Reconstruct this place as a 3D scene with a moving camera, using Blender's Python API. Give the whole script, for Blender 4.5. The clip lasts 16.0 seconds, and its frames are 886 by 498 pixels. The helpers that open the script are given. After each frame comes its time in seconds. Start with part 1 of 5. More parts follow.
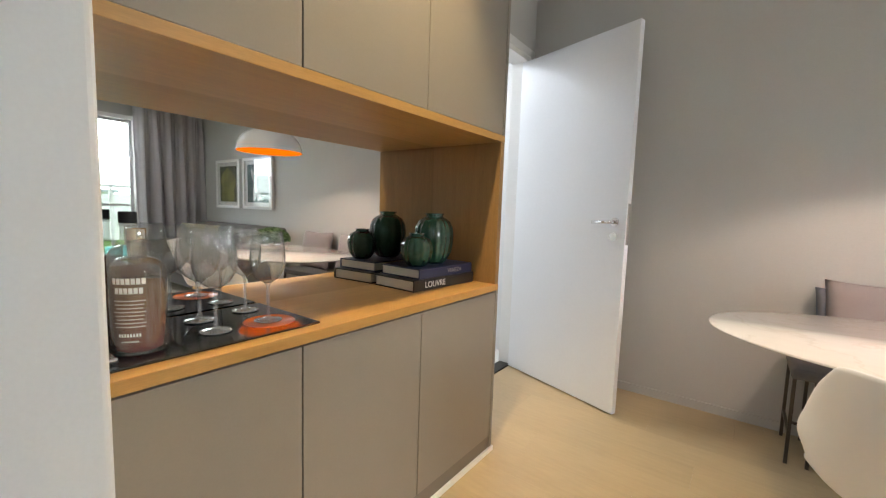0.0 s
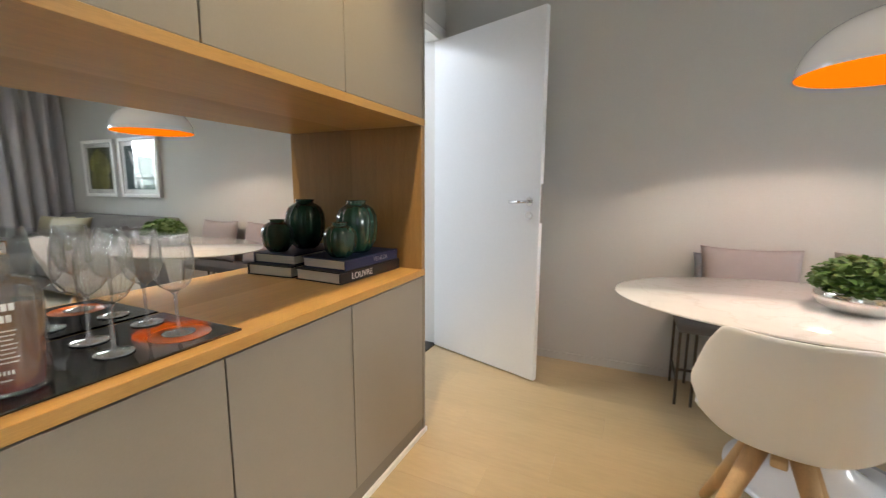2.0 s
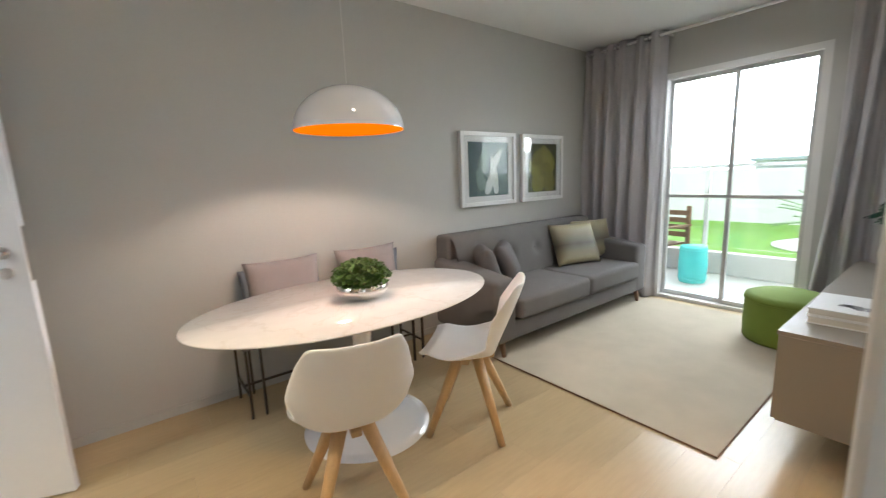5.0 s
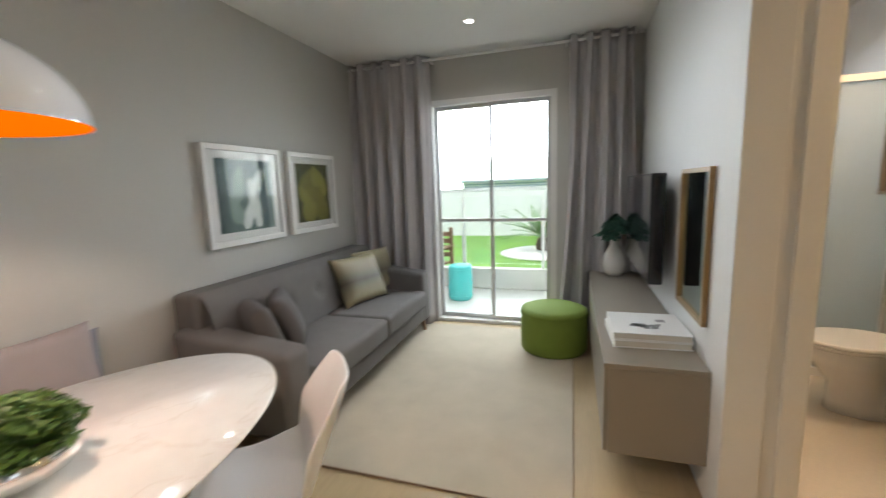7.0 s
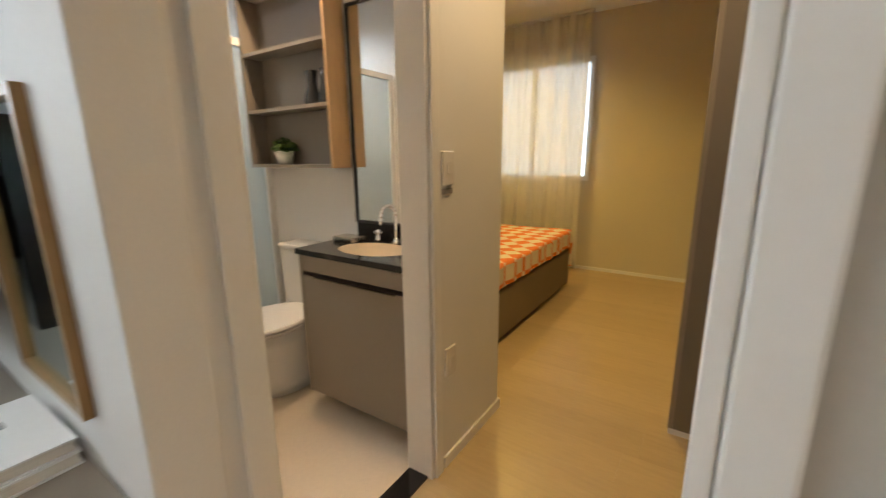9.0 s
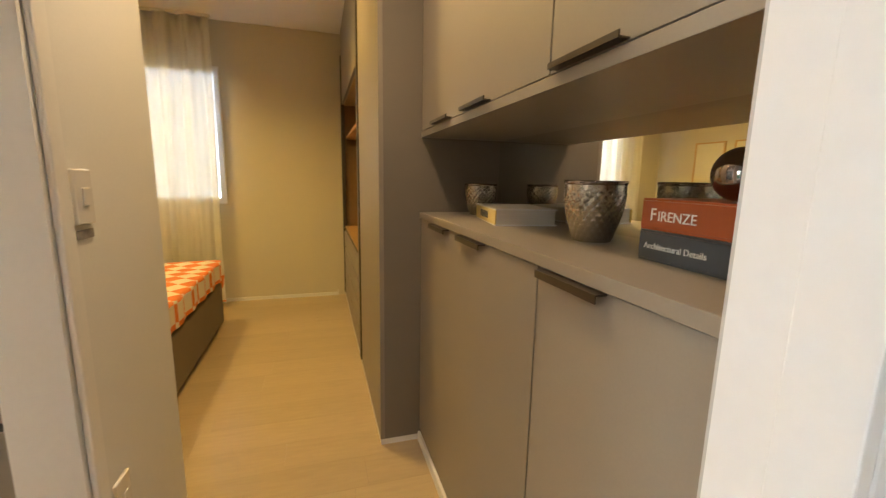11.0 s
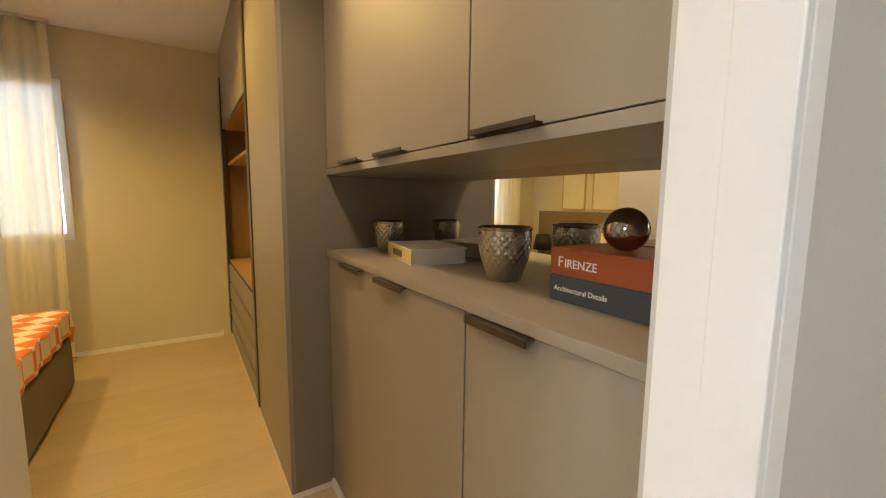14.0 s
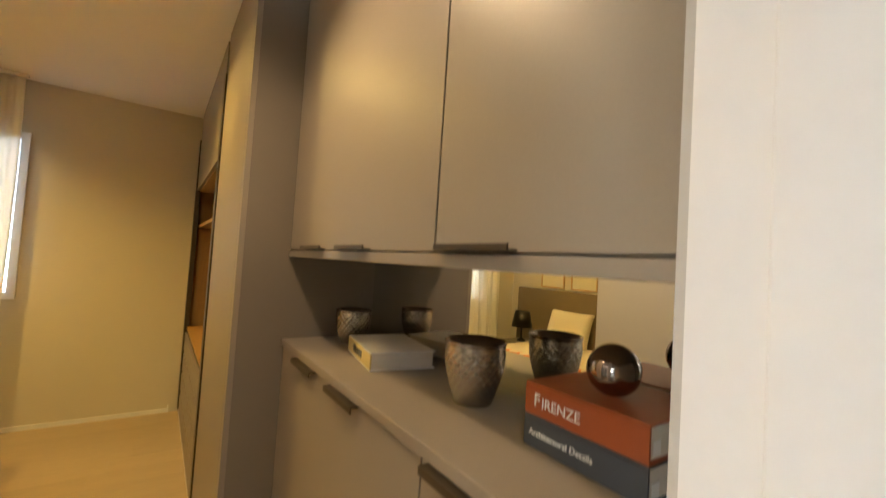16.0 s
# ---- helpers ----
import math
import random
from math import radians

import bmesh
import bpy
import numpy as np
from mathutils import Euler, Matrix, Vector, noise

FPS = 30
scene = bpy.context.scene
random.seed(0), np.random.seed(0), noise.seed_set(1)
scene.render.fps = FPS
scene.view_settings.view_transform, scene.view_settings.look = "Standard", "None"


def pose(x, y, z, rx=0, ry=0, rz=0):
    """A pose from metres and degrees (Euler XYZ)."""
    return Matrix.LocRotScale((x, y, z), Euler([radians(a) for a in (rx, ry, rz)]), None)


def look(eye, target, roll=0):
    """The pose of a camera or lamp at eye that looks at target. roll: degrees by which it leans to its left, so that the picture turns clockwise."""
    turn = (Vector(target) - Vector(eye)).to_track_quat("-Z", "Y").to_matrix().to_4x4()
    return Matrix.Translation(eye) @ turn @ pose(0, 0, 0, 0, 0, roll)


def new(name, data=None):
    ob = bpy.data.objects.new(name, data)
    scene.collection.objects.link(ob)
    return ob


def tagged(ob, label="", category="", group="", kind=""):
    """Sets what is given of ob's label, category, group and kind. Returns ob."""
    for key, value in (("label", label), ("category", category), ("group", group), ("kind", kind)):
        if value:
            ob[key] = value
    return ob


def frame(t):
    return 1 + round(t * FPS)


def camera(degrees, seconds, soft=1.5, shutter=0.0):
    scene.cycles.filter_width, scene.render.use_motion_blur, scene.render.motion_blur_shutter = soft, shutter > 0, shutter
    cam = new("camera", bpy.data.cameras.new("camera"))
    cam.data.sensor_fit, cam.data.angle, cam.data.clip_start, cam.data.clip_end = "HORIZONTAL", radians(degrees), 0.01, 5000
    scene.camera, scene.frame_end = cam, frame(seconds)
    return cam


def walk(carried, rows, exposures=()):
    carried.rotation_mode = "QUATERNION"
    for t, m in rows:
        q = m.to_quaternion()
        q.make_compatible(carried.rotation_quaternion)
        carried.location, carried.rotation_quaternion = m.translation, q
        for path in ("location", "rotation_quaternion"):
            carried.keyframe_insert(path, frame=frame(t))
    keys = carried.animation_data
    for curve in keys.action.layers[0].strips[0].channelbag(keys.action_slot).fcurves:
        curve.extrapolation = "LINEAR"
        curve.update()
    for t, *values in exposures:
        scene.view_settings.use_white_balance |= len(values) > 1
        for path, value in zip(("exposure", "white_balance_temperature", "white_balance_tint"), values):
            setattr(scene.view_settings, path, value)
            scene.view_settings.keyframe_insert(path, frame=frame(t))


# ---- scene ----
cam = camera(94.6, 16.0, soft=1.2, shutter=0.4)
PATH = [
    (0, (0.089, 0.156, 1.106), (-1.097, 1.755, 0.913), 1.9),
    (0.5, (0.086, 0.169, 1.079), (-1.073, 1.786, 0.874), 2.5),
    (1, (0.089, 0.173, 1.081), (-1.006, 1.833, 0.864), 2.0),
    (1.5, (0.069, 0.168, 1.104), (-0.918, 1.89, 0.855), 1.0),
    (2, (0.035, 0.154, 1.136), (-0.786, 1.954, 0.846), 0.3),
    (2.5, (0.0, 0.131, 1.178), (-0.569, 2.02, 0.851), 0.3),
    (3, (-0.014, 0.103, 1.202), (-0.316, 2.054, 0.883), 0.2),
    (3.5, (-0.038, 0.082, 1.23), (0.123, 2.048, 0.899), 0.6),
    (4, (-0.113, 0.082, 1.239), (0.483, 1.96, 0.899), -0.3),
    (6.5, (0.062, 0.653, 1.361), (1.799, 1.593, 1.047), -2.7),
    (7, (0.273, 0.788, 1.356), (2.156, 1.393, 1.057), -2.1),
    (7.5, (0.507, 0.825, 1.33), (2.482, 0.656, 1.064), -2.2),
    (8, (0.714, 0.727, 1.32), (2.368, -0.366, 1.055), -3.2),
    (8.5, (0.936, 0.577, 1.29), (2.318, -0.815, 0.9), -2.4),
    (9, (1.127, 0.483, 1.263), (2.207, -1.143, 0.826), -0.6),
    (9.5, (1.27, 0.409, 1.254), (1.786, -1.478, 0.838), -0.5),
    (10, (1.333, 0.328, 1.241), (1.395, -1.625, 0.817), 0.1),
    (12.5, (1.552, 0.317, 1.366), (0.574, -1.417, 1.173), 0.4),
    (13, (1.553, 0.327, 1.371), (0.568, -1.4, 1.158), 0.5),
    (13.5, (1.553, 0.317, 1.36), (0.514, -1.377, 1.132), 0.5),
    (14, (1.534, 0.308, 1.35), (0.47, -1.369, 1.116), 0.6),
    (14.5, (1.54, 0.292, 1.339), (0.416, -1.346, 1.115), 1.1),
    (15, (1.497, 0.269, 1.325), (0.394, -1.388, 1.129), 2.1),
    (15.5, (1.459, 0.229, 1.348), (0.349, -1.431, 1.226), 3.0),
    (16, (1.431, 0.216, 1.459), (0.294, -1.427, 1.538), 3.6),
]
EXPO = [(0, 1.0, 6250, 10), (3, 1.05, 6150, 10), (4, 1.1, 6150, 10), (6.5, 0.6, 6450, 10), (7.5, 0.78, 6350, 10), (8.5, 0.62, 6400, 10), (9.5, 0.9, 6300, 10), (12.5, 1.12, 6150, 10), (15, 1.12, 6200, 10), (16, 1.05, 6350, 10)]
walk(cam, [(t, look(eye, target, roll)) for t, eye, target, roll in PATH], EXPO)

# ---- world, sun and lamps ----
world = bpy.data.worlds.new("sky")
scene.world = world
world.use_nodes = True
wn = world.node_tree
sky = wn.nodes.new("ShaderNodeTexSky")
sky.sky_type, sky.sun_disc = "NISHITA", False
sky.sun_elevation, sky.sun_rotation = radians(66), radians(-118)
sky.dust_density, sky.air_density = 3.0, 0.8
wn.nodes["Background"].inputs[1].default_value = 0.15
wn.links.new(sky.outputs[0], wn.nodes["Background"].inputs[0])


def lamp(name, kind, loc, power, color, size=0.1, target=None, **more):
    data = bpy.data.lights.new(name, kind)
    data.energy, data.color = power, color
    ob = new(name, data)
    ob.matrix_world = look(loc, target if target else (loc[0], loc[1] + 1e-4, loc[2] - 1))
    if kind == "AREA":
        data.shape, data.size, data.size_y = "RECTANGLE", size, more.get("size_y", size)
    elif kind == "SPOT":
        data.spot_size, data.spot_blend, data.shadow_soft_size = radians(more.get("cone", 110)), 0.8, size
    elif kind == "SUN":
        data.angle = size
    else:
        data.shadow_soft_size = size
    return ob


WARM, AMBER, DAY = (1.0, 0.70, 0.39), (1.0, 0.65, 0.17), (0.86, 0.93, 1.0)
lamp("sun", "SUN", (-15, -8, 38), 2.2, (1.0, 0.95, 0.88), radians(0.5), (0, 0, 0))
# Added area panels stand in for daylight here; the hallway one is plain fill.
lamp("balcony_daylight", "AREA", (5.45, 1.53, 2.0), 42, DAY, 1.6, (0, 1.53, 1.75), size_y=0.66)
lamp("bedroom_daylight", "AREA", (2.95, -4.26, 1.65), 9, (0.75, 0.85, 1.0), 1.2, (2.95, 0, 1.4), size_y=1.2)
lamp("hallway_fill", "AREA", (-2.25, 2.3, 2.4), 16, (0.9, 0.95, 1.0), 0.9)
lamp("kitchen_daylight_fill", "AREA", (-0.3, -1.45, 1.6), 5, (0.72, 0.87, 1.0), 1.0, (-0.2, 1.0, 1.2), size_y=1.2)
lamp("pendant_bulb", "POINT", (0.775, 2.01, 1.64), 16, (1.0, 0.80, 0.64), 0.03)
# First fixture is known; dining, shower and second living spots are added unseen.
SPOTS = [
    ("living_spot", 3.40, 1.53, 2.54, 6, (0.95, 0.97, 1.0)), ("living_spot", 2.1, 1.1, 2.54, 8, (0.93, 0.97, 1.0)),
    ("bar_spot", -0.60, 1.1, 2.54, 34, (1.0, 0.76, 0.42)), ("added_dining_spot", 0.5, 0.9, 2.54, 6, (1.0, 0.86, 0.68)),
    ("corridor_spot", 1.50, -0.82, 2.54, 12, WARM), ("bathroom_spot", 2.95, -0.86, 2.54, 22, (1.0, 0.70, 0.42)),
    ("bedroom_spot", 1.75, -2.2, 2.67, 21, AMBER), ("bedroom_spot", 2.9, -3.1, 2.67, 21, AMBER),
    ("added_shower_spot", 3.8, -0.4, 2.54, 8, (0.9, 0.95, 1.0)),
]
for name, x, y, z, power, color in SPOTS:
    lamp(name, "SPOT", (x, y, z - 0.02), power * 2.2, color, 0.03 if name == "bar_spot" else 0.05, cone={"bar_spot": 80, "added_dining_spot": 125}.get(name, 150))


# ---- materials ----
def mat(name, color, rough=0.5, metal=0.0, vary=0.06, scale=6.0, fine=60.0, bump=0.05, stretch=(1, 1, 1), random_=0.0, coat=0.0, spec=0.5):
    m = bpy.data.materials.new(name)
    m.use_nodes = True
    nt = m.node_tree
    b = nt.nodes["Principled BSDF"]
    tc = nt.nodes.new("ShaderNodeTexCoord")
    mp = nt.nodes.new("ShaderNodeMapping")
    mp.inputs["Scale"].default_value = stretch
    nt.links.new(tc.outputs["Object"], mp.inputs["Vector"])
    n1, n2 = nt.nodes.new("ShaderNodeTexNoise"), nt.nodes.new("ShaderNodeTexNoise")
    n1.inputs["Scale"].default_value, n2.inputs["Scale"].default_value = scale, fine
    n1.inputs["Detail"].default_value = n2.inputs["Detail"].default_value = 4
    mix = nt.nodes.new("ShaderNodeMath")
    mix.operation = "ADD"
    for n in (n1, n2):
        nt.links.new(mp.outputs[0], n.inputs["Vector"])
    nt.links.new(n1.outputs["Fac"], mix.inputs[0])
    nt.links.new(n2.outputs["Fac"], mix.inputs[1])
    last = mix.outputs[0]
    if random_:
        oi = nt.nodes.new("ShaderNodeObjectInfo")
        ma = nt.nodes.new("ShaderNodeMath")
        ma.operation, ma.inputs[1].default_value = "MULTIPLY_ADD", random_
        nt.links.new(oi.outputs["Random"], ma.inputs[0])
        nt.links.new(last, ma.inputs[2])
        last = ma.outputs[0]
    ramp = nt.nodes.new("ShaderNodeMapRange")
    ramp.inputs["From Min"].default_value, ramp.inputs["From Max"].default_value = 0.6, 1.4 + random_
    ramp.inputs["To Min"].default_value, ramp.inputs["To Max"].default_value = 1 - vary, 1 + vary
    nt.links.new(last, ramp.inputs["Value"])
    sc = nt.nodes.new("ShaderNodeVectorMath")
    sc.operation = "SCALE"
    sc.inputs[0].default_value = color[:3]
    nt.links.new(ramp.outputs[0], sc.inputs["Scale"])
    nt.links.new(sc.outputs[0], b.inputs["Base Color"])
    b.inputs["Roughness"].default_value, b.inputs["Metallic"].default_value = rough, metal
    b.inputs["Coat Weight"].default_value = coat
    b.inputs["Specular IOR Level"].default_value = spec
    if bump:
        bp = nt.nodes.new("ShaderNodeBump")
        bp.inputs["Strength"].default_value, bp.inputs["Distance"].default_value = bump, 0.002
        nt.links.new(n2.outputs["Fac"], bp.inputs["Height"])
        nt.links.new(bp.outputs[0], b.inputs["Normal"])
    return m


def glass(name, color=(1, 1, 1), rough=0.0, ior=1.45):
    m = mat(name, color, rough, vary=0.0, bump=0)
    b = m.node_tree.nodes["Principled BSDF"]
    b.inputs["Transmission Weight"].default_value, b.inputs["IOR"].default_value = 1.0, ior
    return m


def glow(name, color, strength):
    m = mat(name, color, 0.5, bump=0)
    b = m.node_tree.nodes["Principled BSDF"]
    b.inputs["Emission Color"].default_value, b.inputs["Emission Strength"].default_value = (*color, 1), strength
    return m


def check_mat(name, a, c, size):
    """Woven diamond checks in two colours."""
    m = mat(name, a, 0.9, bump=0.2, fine=300)
    nt = m.node_tree
    b = nt.nodes["Principled BSDF"]
    tc, mp = nt.nodes.new("ShaderNodeTexCoord"), nt.nodes.new("ShaderNodeMapping")
    mp.inputs["Rotation"].default_value = (0, 0, radians(45))
    nt.links.new(tc.outputs["Object"], mp.inputs["Vector"])
    ck = nt.nodes.new("ShaderNodeTexChecker")
    ck.inputs["Color1"].default_value, ck.inputs["Color2"].default_value = (*a, 1), (*c, 1)
    ck.inputs["Scale"].default_value = 1 / size
    nt.links.new(mp.outputs[0], ck.inputs["Vector"])
    nt.links.new(ck.outputs[0], b.inputs["Base Color"])
    return m


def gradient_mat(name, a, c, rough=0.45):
    """Fabric with its sheen painted in: one colour shades to the other and back, along Z."""
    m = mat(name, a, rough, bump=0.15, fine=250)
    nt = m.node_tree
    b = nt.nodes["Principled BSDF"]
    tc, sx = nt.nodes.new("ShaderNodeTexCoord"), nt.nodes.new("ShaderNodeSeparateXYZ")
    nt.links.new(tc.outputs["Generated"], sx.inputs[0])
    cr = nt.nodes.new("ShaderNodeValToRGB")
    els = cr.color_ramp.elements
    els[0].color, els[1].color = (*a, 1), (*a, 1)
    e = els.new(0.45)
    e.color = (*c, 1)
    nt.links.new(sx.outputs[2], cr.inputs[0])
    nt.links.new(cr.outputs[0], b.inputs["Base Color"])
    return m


M_WALL = mat("wall_paint_greige", (0.515, 0.505, 0.475), 0.75, vary=0.03, scale=2, fine=150, bump=0.12)
M_WALLW = mat("wall_paint_white", (0.74, 0.735, 0.72), 0.7, vary=0.03, scale=2, fine=150, bump=0.12)
M_BEDWALL = mat("wall_paint_cream", (0.62, 0.57, 0.46), 0.75, vary=0.03, scale=2, fine=150, bump=0.12)
M_CEIL = mat("ceiling_paint", (0.80, 0.79, 0.77), 0.8, vary=0.02, scale=2, fine=120, bump=0.06)
M_TRIM = mat("white_trim", (0.78, 0.77, 0.75), 0.4, vary=0.02, bump=0.02)
M_DOORW = mat("white_door_lacquer", (0.80, 0.81, 0.83), 0.35, vary=0.02, scale=3, bump=0.02)
M_FLOOR = mat("oak_laminate", (0.47, 0.36, 0.21), 0.32, vary=0.13, scale=1.6, fine=14, bump=0.03, stretch=(0.6, 4, 4), random_=0.5)
M_TILE = mat("bath_tile", (0.66, 0.58, 0.47), 0.25, vary=0.04, scale=3, bump=0.02)
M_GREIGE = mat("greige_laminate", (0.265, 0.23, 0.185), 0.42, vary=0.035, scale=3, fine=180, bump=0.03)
# Greige at 0.7: shade painted in for carcasses, plinths, shelf insides, wardrobe end.
M_GREIGE_D = mat("greige_laminate_dark_shaded", (0.185, 0.16, 0.13), 0.42, vary=0.035, scale=3, fine=180, bump=0.03)
# Oak twice: warm lamp light painted into this one, niche shade into the upright.
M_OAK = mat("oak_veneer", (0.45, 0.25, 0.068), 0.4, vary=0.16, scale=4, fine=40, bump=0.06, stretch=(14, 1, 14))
M_OAKV = mat("oak_veneer_upright_shaded", (0.30, 0.172, 0.062), 0.4, vary=0.16, scale=4, fine=40, bump=0.06, stretch=(14, 14, 1))
M_LEG = mat("beech_wood", (0.56, 0.36, 0.175), 0.45, vary=0.12, scale=6, fine=40, bump=0.04, stretch=(8, 8, 1))
M_DARK = mat("dark_gap", (0.02, 0.018, 0.015), 0.6, vary=0.1)
M_BRONZE = mat("bronze_metal", (0.075, 0.06, 0.045), 0.35, metal=0.6, vary=0.08)
M_CHROME = mat("chrome", (0.85, 0.85, 0.86), 0.08, metal=1.0, vary=0.02, bump=0)
M_SILVER = mat("polished_silver", (0.82, 0.80, 0.77), 0.07, metal=1.0, vary=0.02, bump=0)
M_ALU = mat("aluminium_grey", (0.55, 0.55, 0.55), 0.35, metal=0.4, vary=0.03)
M_MIRROR = mat("mirror_silver", (0.86, 0.87, 0.85), 0.005, metal=1.0, vary=0.0, bump=0)
M_TEALM = mat("tinted_mirror", (0.52, 0.66, 0.66), 0.03, metal=1.0, vary=0.0, bump=0)
M_WINGLASS = glass("window_glass", (0.97, 1.0, 0.99))


def thin_glass(name, tint, haze, edge=1.8, gloss=0.07):
    """Thin blown glass: clear, with glancing gloss and white haze, for etching and painted highlights."""
    m = bpy.data.materials.new(name)
    m.use_nodes = True
    nt = m.node_tree
    nt.nodes.remove(nt.nodes["Principled BSDF"])
    tr_, gl, df = nt.nodes.new("ShaderNodeBsdfTransparent"), nt.nodes.new("ShaderNodeBsdfGlossy"), nt.nodes.new("ShaderNodeBsdfDiffuse")
    tr_.inputs["Color"].default_value = (*tint, 1)
    gl.inputs["Roughness"].default_value = 0.02
    df.inputs["Color"].default_value = (0.85, 0.86, 0.86, 1)
    lw = nt.nodes.new("ShaderNodeLayerWeight")
    lw.inputs["Blend"].default_value = 0.5
    pw, fr_ = nt.nodes.new("ShaderNodeMath"), nt.nodes.new("ShaderNodeMath")
    pw.operation, pw.inputs[1].default_value = "POWER", edge
    fr_.operation, fr_.inputs[1].default_value, fr_.inputs[2].default_value = "MULTIPLY_ADD", 0.75, gloss
    nt.links.new(lw.outputs["Facing"], pw.inputs[0])
    nt.links.new(pw.outputs[0], fr_.inputs[0])
    m1, m2 = nt.nodes.new("ShaderNodeMixShader"), nt.nodes.new("ShaderNodeMixShader")
    m1.inputs[0].default_value = haze
    nt.links.new(tr_.outputs[0], m1.inputs[1])
    nt.links.new(df.outputs[0], m1.inputs[2])
    nt.links.new(fr_.outputs[0], m2.inputs[0])
    nt.links.new(m1.outputs[0], m2.inputs[1])
    nt.links.new(gl.outputs[0], m2.inputs[2])
    nt.links.new(m2.outputs[0], nt.nodes["Material Output"].inputs[0])
    return m


M_GLASS = thin_glass("drinking_glass", (0.93, 0.94, 0.94), 0.08)
# White haze here stands in for bright highlights on the stems.
M_GLASSC = thin_glass("clear_glass_highlight_haze", (0.95, 0.96, 0.96), 0.17)
M_FROST = thin_glass("shower_glass", (0.87, 0.93, 0.94), 0.14, 2.5, 0.04)
M_MARBLE = mat("white_marble", (0.80, 0.765, 0.72), 0.12, vary=0.05, scale=5, fine=14, bump=0, coat=0.3)
_nt = M_MARBLE.node_tree
_tc, _wv = _nt.nodes.new("ShaderNodeTexCoord"), _nt.nodes.new("ShaderNodeTexNoise")
_wv.inputs["Scale"].default_value, _wv.inputs["Detail"].default_value, _wv.inputs["Distortion"].default_value = 2.2, 6, 1.5
_rm, _mx = _nt.nodes.new("ShaderNodeValToRGB"), _nt.nodes.new("ShaderNodeVectorMath")
_rm.color_ramp.elements[0].position, _rm.color_ramp.elements[1].position = 0.485, 0.515
_rm.color_ramp.elements[0].color = _rm.color_ramp.elements[1].color = (1, 1, 1, 1)
_e = _rm.color_ramp.elements.new(0.5)
_e.color = (0.93, 0.91, 0.89, 1)
_mx.operation = "MULTIPLY"
_src = _nt.nodes["Principled BSDF"].inputs["Base Color"].links[0].from_socket
_nt.links.new(_tc.outputs["Object"], _wv.inputs["Vector"])
_nt.links.new(_wv.outputs["Fac"], _rm.inputs[0])
_nt.links.new(_src, _mx.inputs[0])
_nt.links.new(_rm.outputs[0], _mx.inputs[1])
_nt.links.new(_mx.outputs[0], _nt.nodes["Principled BSDF"].inputs["Base Color"])
M_PLASTIC = mat("white_plastic", (0.80, 0.79, 0.79), 0.32, vary=0.01, bump=0.0)
M_LAMPW = mat("white_gloss_enamel", (0.78, 0.78, 0.80), 0.1, vary=0.01, bump=0, coat=0.5)
M_LAMPO = mat("orange_enamel_glow", (0.07, 0.008, 0.0), 0.7, vary=0.02, bump=0, spec=0.0)
# Bulb light on the orange inside is put in as emission over dark base.
M_LAMPO.node_tree.nodes["Principled BSDF"].inputs["Emission Color"].default_value = (1.0, 0.17, 0.0, 1)
M_LAMPO.node_tree.nodes["Principled BSDF"].inputs["Emission Strength"].default_value = 0.5
M_SOFA = mat("grey_sofa_fabric", (0.145, 0.135, 0.128), 0.95, vary=0.10, scale=8, fine=380, bump=0.35)
M_SOFAC = mat("dark_grey_cushion_fabric", (0.11, 0.10, 0.097), 0.9, vary=0.1, scale=8, fine=350, bump=0.35)
M_PINK = mat("dusty_mauve_fabric", (0.335, 0.29, 0.285), 0.9, vary=0.07, scale=8, fine=350, bump=0.3)
M_BLUEG = mat("slate_blue_fabric", (0.20, 0.21, 0.25), 0.9, vary=0.07, scale=8, fine=350, bump=0.3)
# Pale and dark bands paint the sheen into the cushion colour.
M_GOLD = gradient_mat("olive_gold_painted_sheen", (0.44, 0.385, 0.24), (0.085, 0.07, 0.042))
M_RUG = mat("beige_woven_rug", (0.44, 0.385, 0.295), 0.95, vary=0.10, scale=5, fine=260, bump=0.6)
M_CURT = mat("grey_curtain_linen", (0.47, 0.45, 0.46), 0.9, vary=0.05, scale=5, fine=200, bump=0.15)
M_SHEER = mat("cream_curtain_voile", (0.86, 0.83, 0.76), 0.9, vary=0.04, scale=5, fine=200, bump=0.1)
M_SHEER.node_tree.nodes["Principled BSDF"].inputs["Transmission Weight"].default_value = 0.35
M_SHEER.node_tree.nodes["Principled BSDF"].inputs["IOR"].default_value = 1.05
M_GREENV = mat("dark_green_glazed_ceramic", (0.016, 0.05, 0.03), 0.16, vary=0.25, scale=14, bump=0.05, coat=0.5)
M_LEAF = mat("herb_leaf", (0.055, 0.12, 0.016), 0.5, vary=0.35, scale=20, random_=0.4, bump=0.1)
M_LEAFD = mat("deep_green_leaf", (0.01, 0.055, 0.032), 0.4, vary=0.3, scale=16, bump=0.1)
M_OTTO = mat("lime_green_velvet", (0.17, 0.245, 0.035), 0.85, vary=0.08, scale=10, fine=300, bump=0.2)
M_BLACK = mat("black_gloss", (0.008, 0.008, 0.010), 0.08, vary=0.1, bump=0, coat=0.4)
M_TVBLACK = mat("tv_black", (0.006, 0.006, 0.009), 0.12, vary=0.1, bump=0)
M_GRANITE = mat("black_granite", (0.012, 0.011, 0.011), 0.1, vary=0.5, scale=60, fine=300, bump=0)
M_CERAM = mat("white_ceramic", (0.80, 0.78, 0.75), 0.08, vary=0.01, bump=0, coat=0.5)
M_BASIN = mat("cream_basin_ceramic", (0.80, 0.70, 0.55), 0.1, vary=0.01, bump=0)
